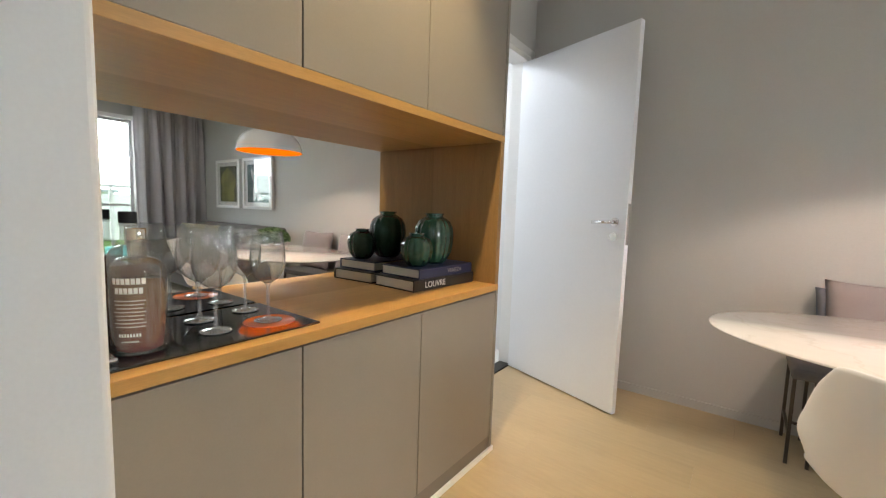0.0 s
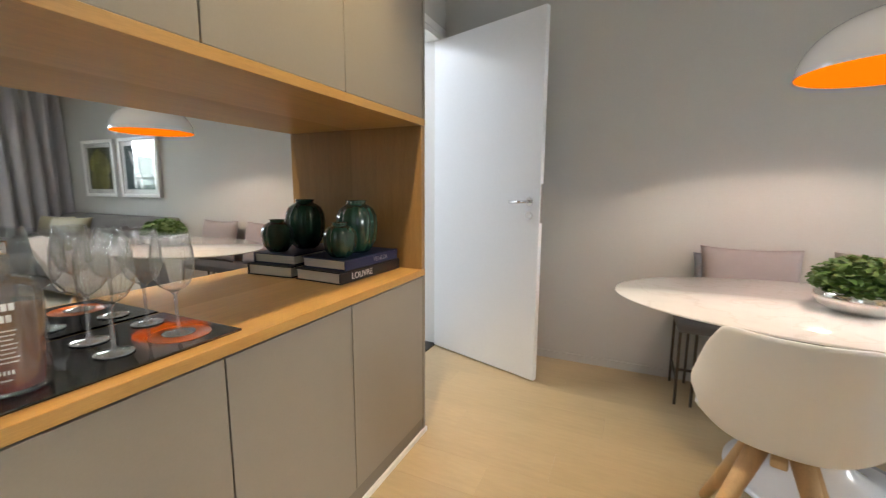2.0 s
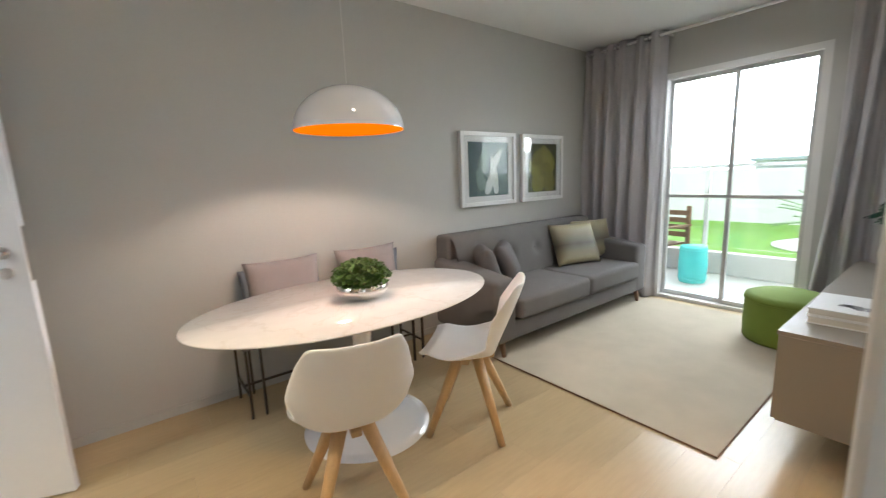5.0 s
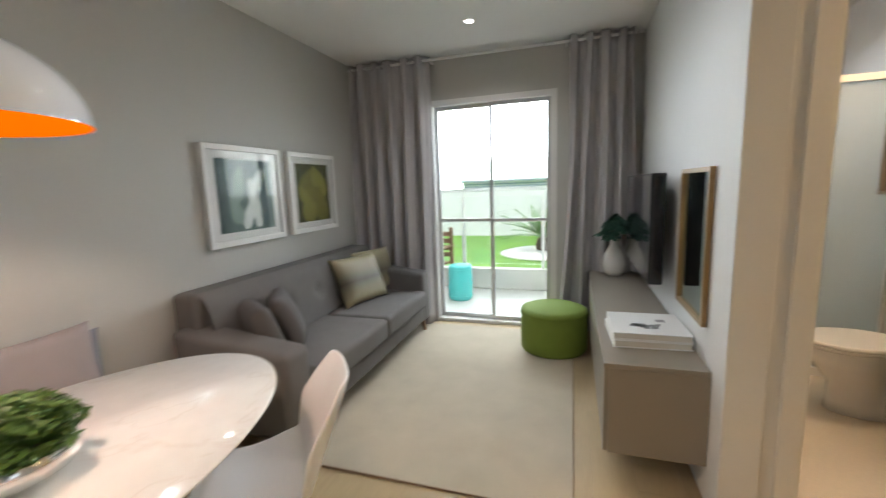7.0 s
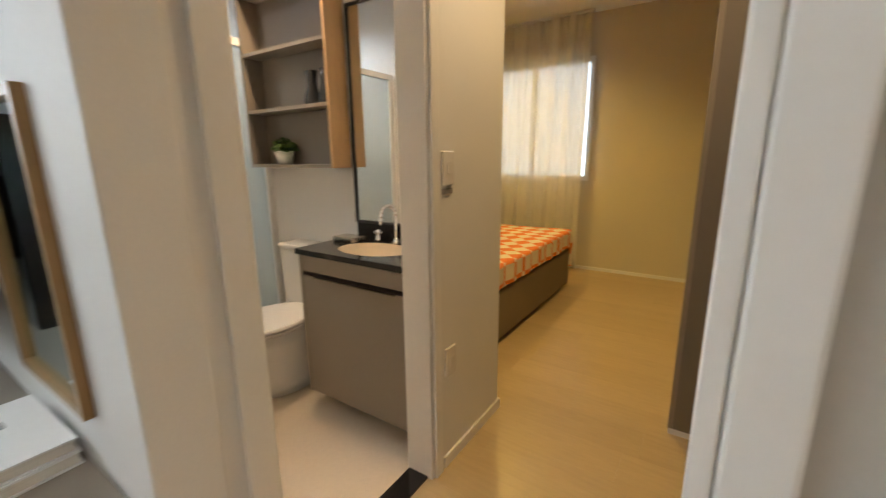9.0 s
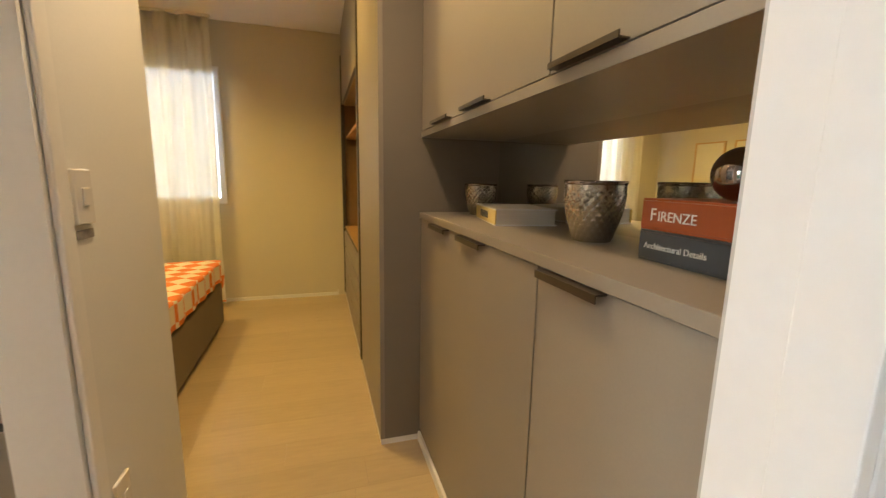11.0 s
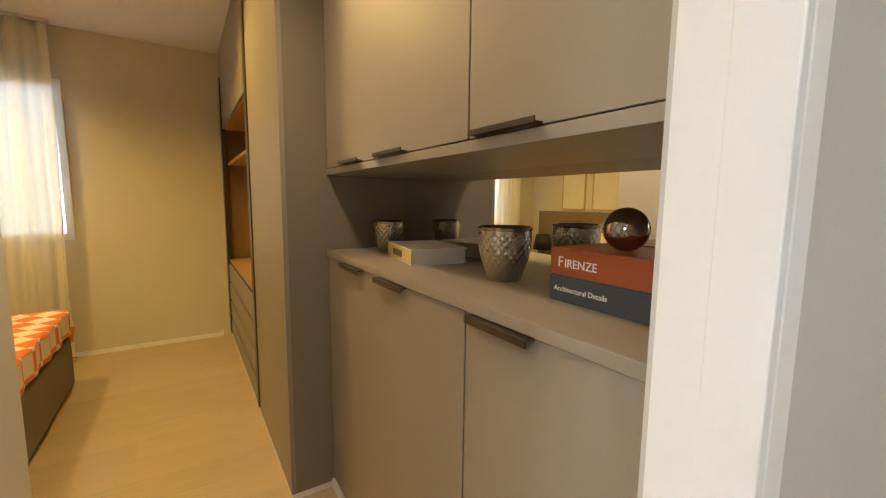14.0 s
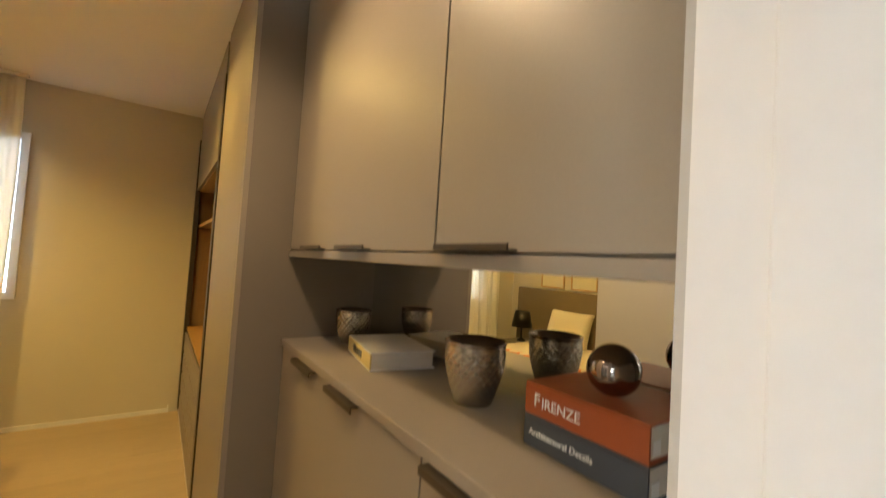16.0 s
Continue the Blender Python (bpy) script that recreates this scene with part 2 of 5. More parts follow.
M_PAPER = mat("book_paper", (0.70, 0.66, 0.58), 0.8, vary=0.08, scale=10, fine=200, stretch=(1, 1, 30))
M_BWHITE = mat("white_book_cover", (0.78, 0.77, 0.75), 0.35, vary=0.02)
M_BNAVY = mat("navy_book_cover", (0.02, 0.028, 0.075), 0.35, vary=0.06)
M_BBLACK = mat("black_book_cover", (0.012, 0.012, 0.013), 0.4, vary=0.1)
M_BRED = mat("rust_red_book_cover", (0.31, 0.066, 0.017), 0.4, vary=0.05)
M_BSLATE = mat("slate_book_cover", (0.045, 0.055, 0.07), 0.4, vary=0.06)
M_BYEL = mat("yellow_book_spine", (0.62, 0.50, 0.20), 0.4, vary=0.06)
M_INK = mat("white_print", (0.80, 0.80, 0.78), 0.6, vary=0.01, bump=0)
M_GREYINK = mat("grey_print", (0.30, 0.29, 0.29), 0.6, vary=0.3, scale=30, bump=0)
M_ORANGE = mat("orange_print", (0.75, 0.16, 0.015), 0.35, vary=0.03, bump=0)
M_PEWTER = mat("hammered_pewter", (0.46, 0.42, 0.36), 0.24, metal=1.0, vary=0.1, bump=0.1)
M_BALL = mat("dark_chrome_ball", (0.30, 0.25, 0.22), 0.06, metal=1.0, vary=0.03, bump=0)
M_SMOKE = mat("smoked_glass", (0.035, 0.037, 0.042), 0.08, metal=0.2, vary=0.1, bump=0, coat=0.5)
M_AMBERL = mat("amber_liquid", (0.13, 0.042, 0.014), 0.1, vary=0.1, coat=0.5)
M_BED = mat("taupe_bed_fabric", (0.20, 0.155, 0.10), 0.9, vary=0.06, fine=250, bump=0.2)
M_CHECK = check_mat("orange_white_throw", (0.72, 0.20, 0.04), (0.75, 0.67, 0.53), 0.11)
M_PILLOW = mat("cream_pillow", (0.72, 0.66, 0.52), 0.9, vary=0.03, bump=0.15, fine=150)
M_STOOL = mat("turquoise_ceramic", (0.10, 0.60, 0.58), 0.25, vary=0.04, bump=0)
M_GRASS = mat("lawn", (0.12, 0.27, 0.035), 0.9, vary=0.3, scale=2, fine=60, bump=0.6)
M_PALM = mat("palm_leaf", (0.13, 0.26, 0.08), 0.6, vary=0.25, scale=10)
M_PEBBLE = mat("white_pebbles", (0.70, 0.69, 0.66), 0.8, vary=0.2, fine=90, bump=0.7)
M_TRUNK = mat("palm_bark", (0.13, 0.09, 0.06), 0.9, vary=0.3, fine=60, bump=0.6)
M_BALC = mat("balcony_tile", (0.66, 0.64, 0.60), 0.4, vary=0.04, scale=3)
M_FACADE = mat("white_facade", (0.78, 0.78, 0.78), 0.8, vary=0.04)
M_LOUVRE = mat("grey_louvre", (0.42, 0.46, 0.52), 0.6, vary=0.1)
M_TEAK = mat("teak_wood", (0.22, 0.12, 0.06), 0.6, vary=0.15, stretch=(1, 8, 8))
M_P_TEAL = mat("print_dark_teal", (0.035, 0.085, 0.08), 0.5, vary=0.2, scale=9)
M_P_WHITE = mat("print_petal_white", (0.62, 0.66, 0.64), 0.5, vary=0.12, scale=9)
M_P_SAGE = mat("print_sage", (0.16, 0.24, 0.20), 0.5, vary=0.2, scale=9)
M_P_DARKG = mat("print_dark_olive", (0.07, 0.075, 0.02), 0.5, vary=0.2, scale=9)
M_P_OLIVE = mat("print_olive", (0.21, 0.20, 0.035), 0.5, vary=0.18, scale=9)
M_P_LIME = mat("print_lime_olive", (0.30, 0.29, 0.06), 0.5, vary=0.18, scale=9)
M_PICGLASS = thin_glass("picture_glass", (0.97, 0.97, 0.97), 0.0, 3.2, 0.025)
M_PIC3 = mat("pale_sketch_print", (0.72, 0.68, 0.55), 0.5, vary=0.05)
M_SOLE = mat("black_rubber", (0.02, 0.02, 0.02), 0.7)


# ---- mesh helpers ----
def box(bm, x0, x1, y0, y1, z0, z1, bevel=0.0, seg=2):
    r = bmesh.ops.create_cube(bm, size=1.0, matrix=Matrix.LocRotScale(((x0 + x1) / 2, (y0 + y1) / 2, (z0 + z1) / 2), None, (abs(x1 - x0), abs(y1 - y0), abs(z1 - z0))))
    if bevel:
        es = list({e for v in r["verts"] for e in v.link_edges})
        bmesh.ops.bevel(bm, geom=es, offset=bevel, segments=seg, affect="EDGES", profile=0.5)
    return bm


def bx(*a, **k):
    return box(bmesh.new(), *a, **k)


def lathe(profile, steps=32, wave=0.0, ribs=0, bm=None, at=(0, 0, 0)):
    """Turned solid from (radius, height) pairs; ribs give a fluted wall."""
    bm = bm or bmesh.new()
    rings = []
    for r, z in profile:
        ring = []
        for i in range(steps):
            a = 2 * math.pi * i / steps
            k = r * (1 + wave * abs(math.cos(a * ribs / 2)) - wave / 2) if ribs else r
            ring.append(bm.verts.new((at[0] + k * math.cos(a), at[1] + k * math.sin(a), at[2] + z)))
        rings.append(ring)
    for p, q in zip(rings, rings[1:]):
        for i in range(steps):
            f = bm.faces.new((p[i], p[(i + 1) % steps], q[(i + 1) % steps], q[i]))
            f.smooth = True
    bmesh.ops.remove_doubles(bm, verts=bm.verts, dist=1e-5)
    bmesh.ops.recalc_face_normals(bm, faces=bm.faces)
    return bm


def rod(p, q, r0, r1=None, n=12, bm=None, flat=1.0):
    """Tapered round bar from p to q."""
    bm = bm or bmesh.new()
    p, q = Vector(p), Vector(q)
    m = Matrix.Translation((p + q) / 2) @ (q - p).to_track_quat("Z", "Y").to_matrix().to_4x4() @ Matrix.Diagonal((1, flat, 1, 1))
    r = bmesh.ops.create_cone(bm, cap_ends=True, segments=n, radius1=r0, radius2=r0 if r1 is None else r1, depth=(q - p).length, matrix=m)
    for f in {f for v in r["verts"] for f in v.link_faces}:
        f.smooth = len(f.verts) == 4
    return bm


def tube(points, r, n=8):
    bm = bmesh.new()
    for p, q in zip(points, points[1:]):
        rod(p, q, r, n=n, bm=bm)
        bmesh.ops.create_uvsphere(bm, u_segments=n, v_segments=6, radius=r, matrix=Matrix.Translation(q))
    return bm


def grid(fn, nu, nv, closed=False):
    """Sheet from fn(u, v), both 0 to 1."""
    bm = bmesh.new()
    vs = [[bm.verts.new(fn(i / nu, j / nv)) for j in range(nv + 1)] for i in range(nu + 1)]
    for i in range(nu):
        for j in range(nv):
            bm.faces.new((vs[i][j], vs[i + 1][j], vs[i + 1][j + 1], vs[i][j + 1])).smooth = True
    return bm


def pillow(w, h, d, seed=0):
    """Stuffed cushion standing in the xz plane, its base at z = 0."""
    rnd = random.Random(seed)
    bm = bmesh.new()
    n = 16
    for side in (1, -1):
        vs = []
        for i in range(n + 1):
            row = []
            for j in range(n + 1):
                u, v = 2 * i / n - 1, 2 * j / n - 1
                k = ((1 - u ** 4) * (1 - v ** 4)) ** 0.5
                pin = 1 - 0.07 * (1 - abs(v) ** 2) * abs(u) ** 3
                pin2 = 1 - 0.07 * (1 - abs(u) ** 2) * abs(v) ** 3
                row.append(bm.verts.new((u * w / 2 * pin, side * d / 2 * k * (1 + 0.05 * rnd.random()), h / 2 + v * h / 2 * pin2)))
            vs.append(row)
        for i in range(n):
            for j in range(n):
                bm.faces.new((vs[i][j], vs[i + 1][j], vs[i + 1][j + 1], vs[i][j + 1])).smooth = True
    bmesh.ops.remove_doubles(bm, verts=bm.verts, dist=1e-4)
    bmesh.ops.recalc_face_normals(bm, faces=bm.faces)
    return bm


def mesh_of(name, bm, material):
    me = bpy.data.meshes.new(name)
    bm.to_mesh(me)
    bm.free()
    me.materials.append(material)
    return me


def part(name, bm, material, parent, label=""):
    ob = new(name, mesh_of(name, bm, material))
    ob.parent = parent
    return tagged(ob, label)


def thing(name, label, category, x=0, y=0, z=0, rz=0, group="", kind="", rx=0, ry=0):
    ob = new(name)
    ob.matrix_world = pose(x, y, z, rx, ry, rz)
    ob.empty_display_size = 0.1
    return tagged(ob, label, category, group, kind)


def solo(name, bm, material, label, category, x=0, y=0, z=0, rz=0, group="", kind="", rx=0, ry=0):
    ob = new(name, mesh_of(name, bm, material))
    ob.matrix_world = pose(x, y, z, rx, ry, rz)
    return tagged(ob, label, category, group, kind)


def struct(name, bm, material, label=""):
    return solo(name, bm, material, label, name.split("_")[0], kind="structure")


def writing(text, size, material, parent, m, name="title"):
    """Raised flat letters, from the built-in font, as a mesh."""
    cu = bpy.data.curves.new(name, "FONT")
    cu.body, cu.size, cu.extrude = text, size, 0.0006
    tmp = bpy.data.objects.new(name, cu)
    scene.collection.objects.link(tmp)
    bpy.context.view_layer.update()
    me = bpy.data.meshes.new_from_object(tmp.evaluated_get(bpy.context.evaluated_depsgraph_get()))
    bpy.data.objects.remove(tmp)
    me.materials.clear()
    me.materials.append(material)
    ob = new(name, me)
    ob.parent = parent
    ob.matrix_local = m
    return ob


def smooth_mod(ob, levels=1):
    md = ob.modifiers.new("round", "SUBSURF")
    md.levels = md.render_levels = levels
    return ob


# ---- structure ----
CH, BCH = 2.55, 2.68
w = bx(-1.3, 4.27, 2.89, 2.99, 0, CH)
struct("wall_north", w, M_WALL, "smooth greige painted wall behind bench and sofa")
w = bx(4.12, 4.27, 0.12, 0.93, 0, CH)
box(w, 4.12, 4.27, 2.14, 2.89, 0, CH)
box(w, 4.12, 4.27, 0.93, 2.14, 2.17, CH)
struct("wall_east", w, M_WALL, "greige wall around the balcony door")
struct("wall_tv", bx(1.925, 4.12, 0.12, 0.249, 0, CH, bevel=0.004), M_WALLW, "pale grey painted wall behind television")
w = bx(1.945, 2.065, 0.0, 0.118, 0, CH)
box(w, 1.945, 2.065, -1.235, -0.665, 0, CH)
box(w, 1.945, 2.065, -0.665, 0.0, 2.1, CH)
struct("wall_bath_west", w, M_WALLW, "off-white painted wall beside the bathroom doorway")
struct("wall_bath_south", bx(2.065, 4.27, -1.235, -1.13, 0, BCH), M_WALLW, "white bathroom wall behind the vanity")
struct("wall_bath_east", bx(4.27, 4.37, -4.3, 0.12, 0, BCH), M_WALLW, "plain white outer wall")
w = bx(-1.3, -1.2, -1.7, 1.93, 0, CH)
box(w, -1.3, -1.2, 2.79, 2.89, 0, CH)
box(w, -1.3, -1.2, 1.93, 2.79, 2.12, CH)
struct("wall_west", w, M_WALL, "greige wall with the entrance doorway")
struct("wall_pier", bx(-1.2, -0.60, 0.19, 0.325, 0, CH, bevel=0.012, seg=3), M_WALLW, "white wall end beside the bar cabinet")
struct("wall_kitchen_south", bx(-1.2, 0.6, -1.7, -1.6, 0, CH), M_WALLW, "plain white kitchen wall")
w = bx(0.30, 1.105, 0.06, 0.163, 0, CH)
box(w, 0.5, 0.6, -4.3, 0.06, 0, BCH)
struct("wall_partition", w, M_WALL, "greige partition between kitchen and corridor")
struct("kitchen_jamb", bx(0.20, 0.30, 0.05, 0.232, 0, CH, bevel=0.008), M_TRIM, "white lining at the kitchen opening")
w = bx(0.6, 2.30, -4.3, -4.18, 0, BCH)
box(w, 3.62, 4.27, -4.3, -4.18, 0, BCH)
box(w, 2.30, 3.62, -4.3, -4.18, 0, 1.0)
box(w, 2.30, 3.62, -4.3, -4.18, 2.27, BCH)
struct("wall_bedroom_south", w, M_BEDWALL, "cream bedroom wall around the window")
struct("wall_bedroom_east", bx(4.17, 4.268, -4.18, -1.237, 0, BCH), M_BEDWALL, "cream bedroom wall behind the bed")
struct("wall_hallway", box(box(bx(-3.2, -1.3, 1.3, 1.4, 0, CH), -3.2, -1.3, 3.0, 3.1, 0, CH), -3.3, -3.2, 1.3, 3.1, 0, CH), M_WALLW, "white hallway walls outside the entrance")
struct("ceiling", box(bx(-3.3, 4.37, -1.235, 3.1, CH, CH + 0.1), -1.3, 0.5, -1.7, -1.235, CH, CH + 0.1), M_CEIL, "smooth white ceiling")
struct("ceiling_bedroom", bx(0.5, 4.37, -4.3, -1.237, BCH, BCH + 0.1), M_CEIL, "smooth white bedroom ceiling")
struct("floor_slab", bx(-1.3, 4.2, -4.3, 2.99, -0.12, -0.004), M_DARK, "sub-floor")
struct("floor_hallway", bx(-3.3, -1.3, 1.3, 3.1, -0.1, -0.001), M_BALC, "pale hallway floor")
struct("floor_bathroom", bx(2.06, 4.27, -1.13, 0.12, -0.05, 0.003), M_TILE, "glossy beige bathroom tile floor")
struct("threshold_bath", bx(1.965, 2.06, -0.665, 0.0, -0.02, 0.007), M_GRANITE, "black granite threshold")
struct("threshold_entry", bx(-1.30, -1.215, 1.93, 2.79, -0.02, 0.007), M_GRANITE, "dark entrance threshold")

# skirtings, linings and casings
struct("baseboard_north", bx(-1.17, 4.1, 2.879, 2.889, 0.0, 0.05), M_WALL, "low greige skirting board")
sk = bx(1.26, 1.27, -4.178, -4.17, 0, 0.06)
box(sk, 1.934, 1.944, -1.235, -0.735, 0, 0.05)
box(sk, 1.26, 4.1, -4.178, -4.166, 0, 0.035)
box(sk, 1.934, 4.1, -1.248, -1.237, 0, 0.05)
struct("baseboard", sk, M_TRIM, "slim white skirting boards")
tr = bx(1.930, 1.944, -0.716, -0.667, 0, 2.16, bevel=0.004)
box(tr, 1.930, 1.944, 0.002, 0.07, 0, 2.16, bevel=0.004)
box(tr, 1.930, 1.944, -0.667, 0.002, 2.1, 2.16, bevel=0.004)
box(tr, 1.945, 2.065, -0.012, -0.001, 0, 2.1)
box(tr, 1.945, 2.065, -0.664, -0.653, 0, 2.1)
struct("trim_bath_door", tr, M_TRIM, "white bathroom door casing")
tr = bx(1.106, 1.119, 0.074, 0.1229, 0, CH - 0.002)
box(tr, 1.106, 1.122, 0.123, 0.176, 0, CH - 0.002, bevel=0.002)
box(tr, 1.060, 1.1055, 0.164, 0.176, 0, CH - 0.002, bevel=0.004)
struct("trim_corridor", tr, M_TRIM, "white casing at the corridor corner")
tr = bx(-1.31, -1.187, 1.93, 1.955, 0, 2.15, bevel=0.003)
box(tr, -1.31, -1.187, 2.775, 2.80, 0, 2.15, bevel=0.003)
box(tr, -1.31, -1.187, 1.955, 2.775, 2.115, 2.15, bevel=0.003)
box(tr, -1.199, -1.183, 2.80, 2.86, 0, 2.2, bevel=0.003)
box(tr, -1.199, -1.183, 1.87, 1.93, 0, 2.2, bevel=0.003)
box(tr, -1.199, -1.183, 1.87, 2.86, 2.15, 2.2, bevel=0.003)
struct("trim_entry_door", tr, M_TRIM, "white entrance door casing")

# entrance door, standing open
ang = math.degrees(math.atan2(2.498 - 2.772, -0.416 + 1.2))
d = thing("door_1", "white lacquered entrance door standing wide open", "door", -1.2, 2.772, 0.008, ang, kind="structure")
part("leaf", bx(0, 0.83, -0.035, 0, 0, 2.09, bevel=0.002), M_DOORW, d)
h = bmesh.new()
rod((0.765, -0.035, 1.06), (0.765, -0.043, 1.06), 0.024, bm=h, n=20)
rod((0.765, -0.04, 1.06), (0.765, -0.085, 1.06), 0.009, bm=h)
rod((0.770, -0.083, 1.06), (0.655, -0.083, 1.055), 0.009, bm=h)
part("handle", h, M_CHROME, d, "chrome lever handle")
part("lock_rose", rod((0.765, -0.035, 0.98), (0.765, -0.045, 0.98), 0.022, n=20), M_CHROME, d, "round chrome lock rose")
part("lock_plate", bx(0.830, 0.833, -0.03, -0.005, 0.94, 1.16), M_CHROME, d, "steel lock plate on the edge")
for z in (0.25, 1.05, 1.85):
    part("hinge", rod((-0.004, -0.005, z), (-0.004, -0.005, z + 0.08), 0.007), M_CHROME, d)

# balcony door: two aluminium leaves
bd = thing("window_1", "aluminium sliding balcony door with two glass leaves", "door", 4.17, 0, 0, kind="structure")
fr = bx(-0.05, 0.06, 0.93, 0.985, 0, 2.17)
box(fr, -0.05, 0.06, 2.085, 2.14, 0, 2.17)
box(fr, -0.05, 0.06, 0.985, 2.085, 2.12, 2.17)
box(fr, -0.05, 0.06, 0.985, 2.085, 0, 0.03)
part("frame", fr, M_TRIM, bd, "white aluminium frame")
for y0, y1, x in ((0.985, 1.55, 0.0), (1.52, 2.085, 0.03)):
    lf = bx(x, x + 0.025, y0, y0 + 0.035, 0.03, 2.12)
    box(lf, x, x + 0.025, y1 - 0.035, y1, 0.03, 2.12)
    box(lf, x, x + 0.025, y0 + 0.035, y1 - 0.035, 2.085, 2.12)
    box(lf, x, x + 0.025, y0 + 0.035, y1 - 0.035, 0.03, 0.07)
    box(lf, x, x + 0.025, y0 + 0.035, y1 - 0.035, 1.01, 1.04)
    leaf = part("leaf", lf, M_ALU, bd)
    for z0, z1 in ((0.07, 1.01), (1.04, 2.085)):
        p = part("pane", bx(x + 0.010, x + 0.015, y0 + 0.035, y1 - 0.035, z0, z1), M_WINGLASS, leaf)
        p.visible_shadow = False

# bedroom window
bw = thing("window_2", "white framed bedroom window", "window", 0, -4.22, 0, kind="structure")
fr = bx(2.30, 2.35, -0.03, 0.06, 1.0, 2.27)
box(fr, 3.57, 3.62, -0.03, 0.06, 1.0, 2.27)
box(fr, 2.35, 3.57, -0.03, 0.06, 1.0, 1.05)
box(fr, 2.35, 3.57, -0.03, 0.06, 2.22, 2.27)
box(fr, 2.94, 2.98, -0.02, 0.04, 1.05, 2.22)
part("frame", fr, M_TRIM, bw)
for a, b_ in ((2.35, 2.94), (2.98, 3.57)):
    part("pane", bx(a, b_, 0.0, 0.005, 1.05, 2.22), M_WINGLASS, bw).visible_shadow = False

# ceiling spotlights, for the known and the added lamps alike
for name, x, y, z, power, color in SPOTS:
    s = thing("ceiling_spotlight", "round recessed ceiling spotlight, lit, some of the set added", "spotlight", x, y, CH if z < 2.6 else BCH, group="ceiling spotlights")
    part("bezel", lathe([(0.030, -0.002), (0.045, -0.006), (0.048, 0.0)], 24), M_TRIM, s)
    part("lens", lathe([(0.0, -0.004), (0.029, -0.004), (0.029, -0.001)], 24), glow("spot_lens", color, 6.0), s)

# ---- dining corner and bar ----
def book(name, label, w, d, t, cover, x, y, z, rz, spine=None, text=None, size=0.03, ink=None, text_x=0.0):
    """Hardback lying flat: length w along its spine, which faces local -y."""
    b = thing(name, label, "book", x, y, z, rz, group="stacked books")
    c = bx(-w / 2, w / 2, -d / 2, d / 2, t - 0.004, t)
    box(c, -w / 2, w / 2, -d / 2, d / 2, 0, 0.004)
    part("cover", c, cover, b)
    part("spine", bx(-w / 2, w / 2, -d / 2 - 0.001, -d / 2 + 0.004, 0.0045, t - 0.0045), spine or cover, b)
    part("page_block", bx(-w / 2 + 0.005, w / 2 - 0.005, -d / 2 + 0.005, d / 2 - 0.006, 0.0042, t - 0.0042), M_PAPER, b)
    if text:
        writing(text, size, ink or M_INK, b, pose(text_x, -d / 2 - 0.0016, (t - size * 0.68) / 2, 90, 0, 0))
    return b


# bar cabinet: lower units, counter, niche and upper units along the west wall
XF, XB, Y0, Y1 = -0.785, -1.198, 0.327, 1.755
seams = [0.327, 0.755, 1.225, 1.737]
for k in range(3):
    a, b_ = seams[k], seams[k + 1]
    u = thing("base_cabinet", "greige laminate base cabinet with handleless door", "cabinet", 0, 0, 0, group="bar base cabinets")
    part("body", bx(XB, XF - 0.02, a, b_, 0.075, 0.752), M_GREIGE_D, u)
    part("door", bx(XF - 0.018, XF, a + 0.002, b_ - 0.002, 0.078, 0.750, bevel=0.0015), M_GREIGE, u)
    u = thing("wall_cabinet", "greige laminate upper cabinet with handleless door", "cabinet", 0, 0, 0, group="bar upper cabinets")
    part("body", bx(XB, XF - 0.02, a, b_, 1.432, CH - 0.002), M_GREIGE_D, u)
    part("door", bx(XF - 0.018, XF, a + 0.002, b_ - 0.002, 1.430, CH - 0.01, bevel=0.0015), M_GREIGE, u)
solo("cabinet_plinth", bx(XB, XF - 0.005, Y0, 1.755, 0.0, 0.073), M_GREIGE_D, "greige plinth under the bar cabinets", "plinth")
solo("skirting_strip", bx(XF - 0.003, XF + 0.008, Y0, 1.765, 0.0, 0.02), M_TRIM, "white strip along the cabinet foot", "trim", kind="structure")
n = thing("bar_niche", "oak veneer open bar niche with mirror back", "niche")
part("counter", bx(XB, XF + 0.004, Y0, 1.752, 0.756, 0.785, bevel=0.0015), M_OAK, n)
part("top_panel", bx(XB, XF + 0.004, Y0, 1.752, 1.400, 1.428, bevel=0.0015), M_OAK, n)
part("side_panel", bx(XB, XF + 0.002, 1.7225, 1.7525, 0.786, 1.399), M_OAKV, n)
part("mirror", bx(-1.150, -1.145, Y0, 1.722, 0.786, 1.399), M_MIRROR, n, "clear mirror back panel")
part("backing", bx(XB, -1.151, Y0, 1.722, 0.786, 1.399), M_DARK, n)
u = thing("end_panel", "greige laminate cabinet end panel", "panel")
part("upper_panel", bx(XB, XF + 0.001, 1.7385, 1.756, 1.430, CH - 0.002), M_GREIGE, u)
part("lower_panel", bx(XB, XF + 0.001, 1.7385, 1.756, 0.022, 0.755), M_GREIGE, u)

TOP = 0.786
tray = thing("bar_tray", "black glass tray with an orange print", "tray", 0, 0, TOP)
part("plate", bx(-1.135, -0.822, 0.345, 0.835, 0, 0.006, bevel=0.002), M_BLACK, tray)
part("print", lathe([(0.0, 0), (0.065, 0), (0.065, 0.0006)], 28, at=(-0.92, 0.745, 0.0062)), M_ORANGE, tray, "orange round print")


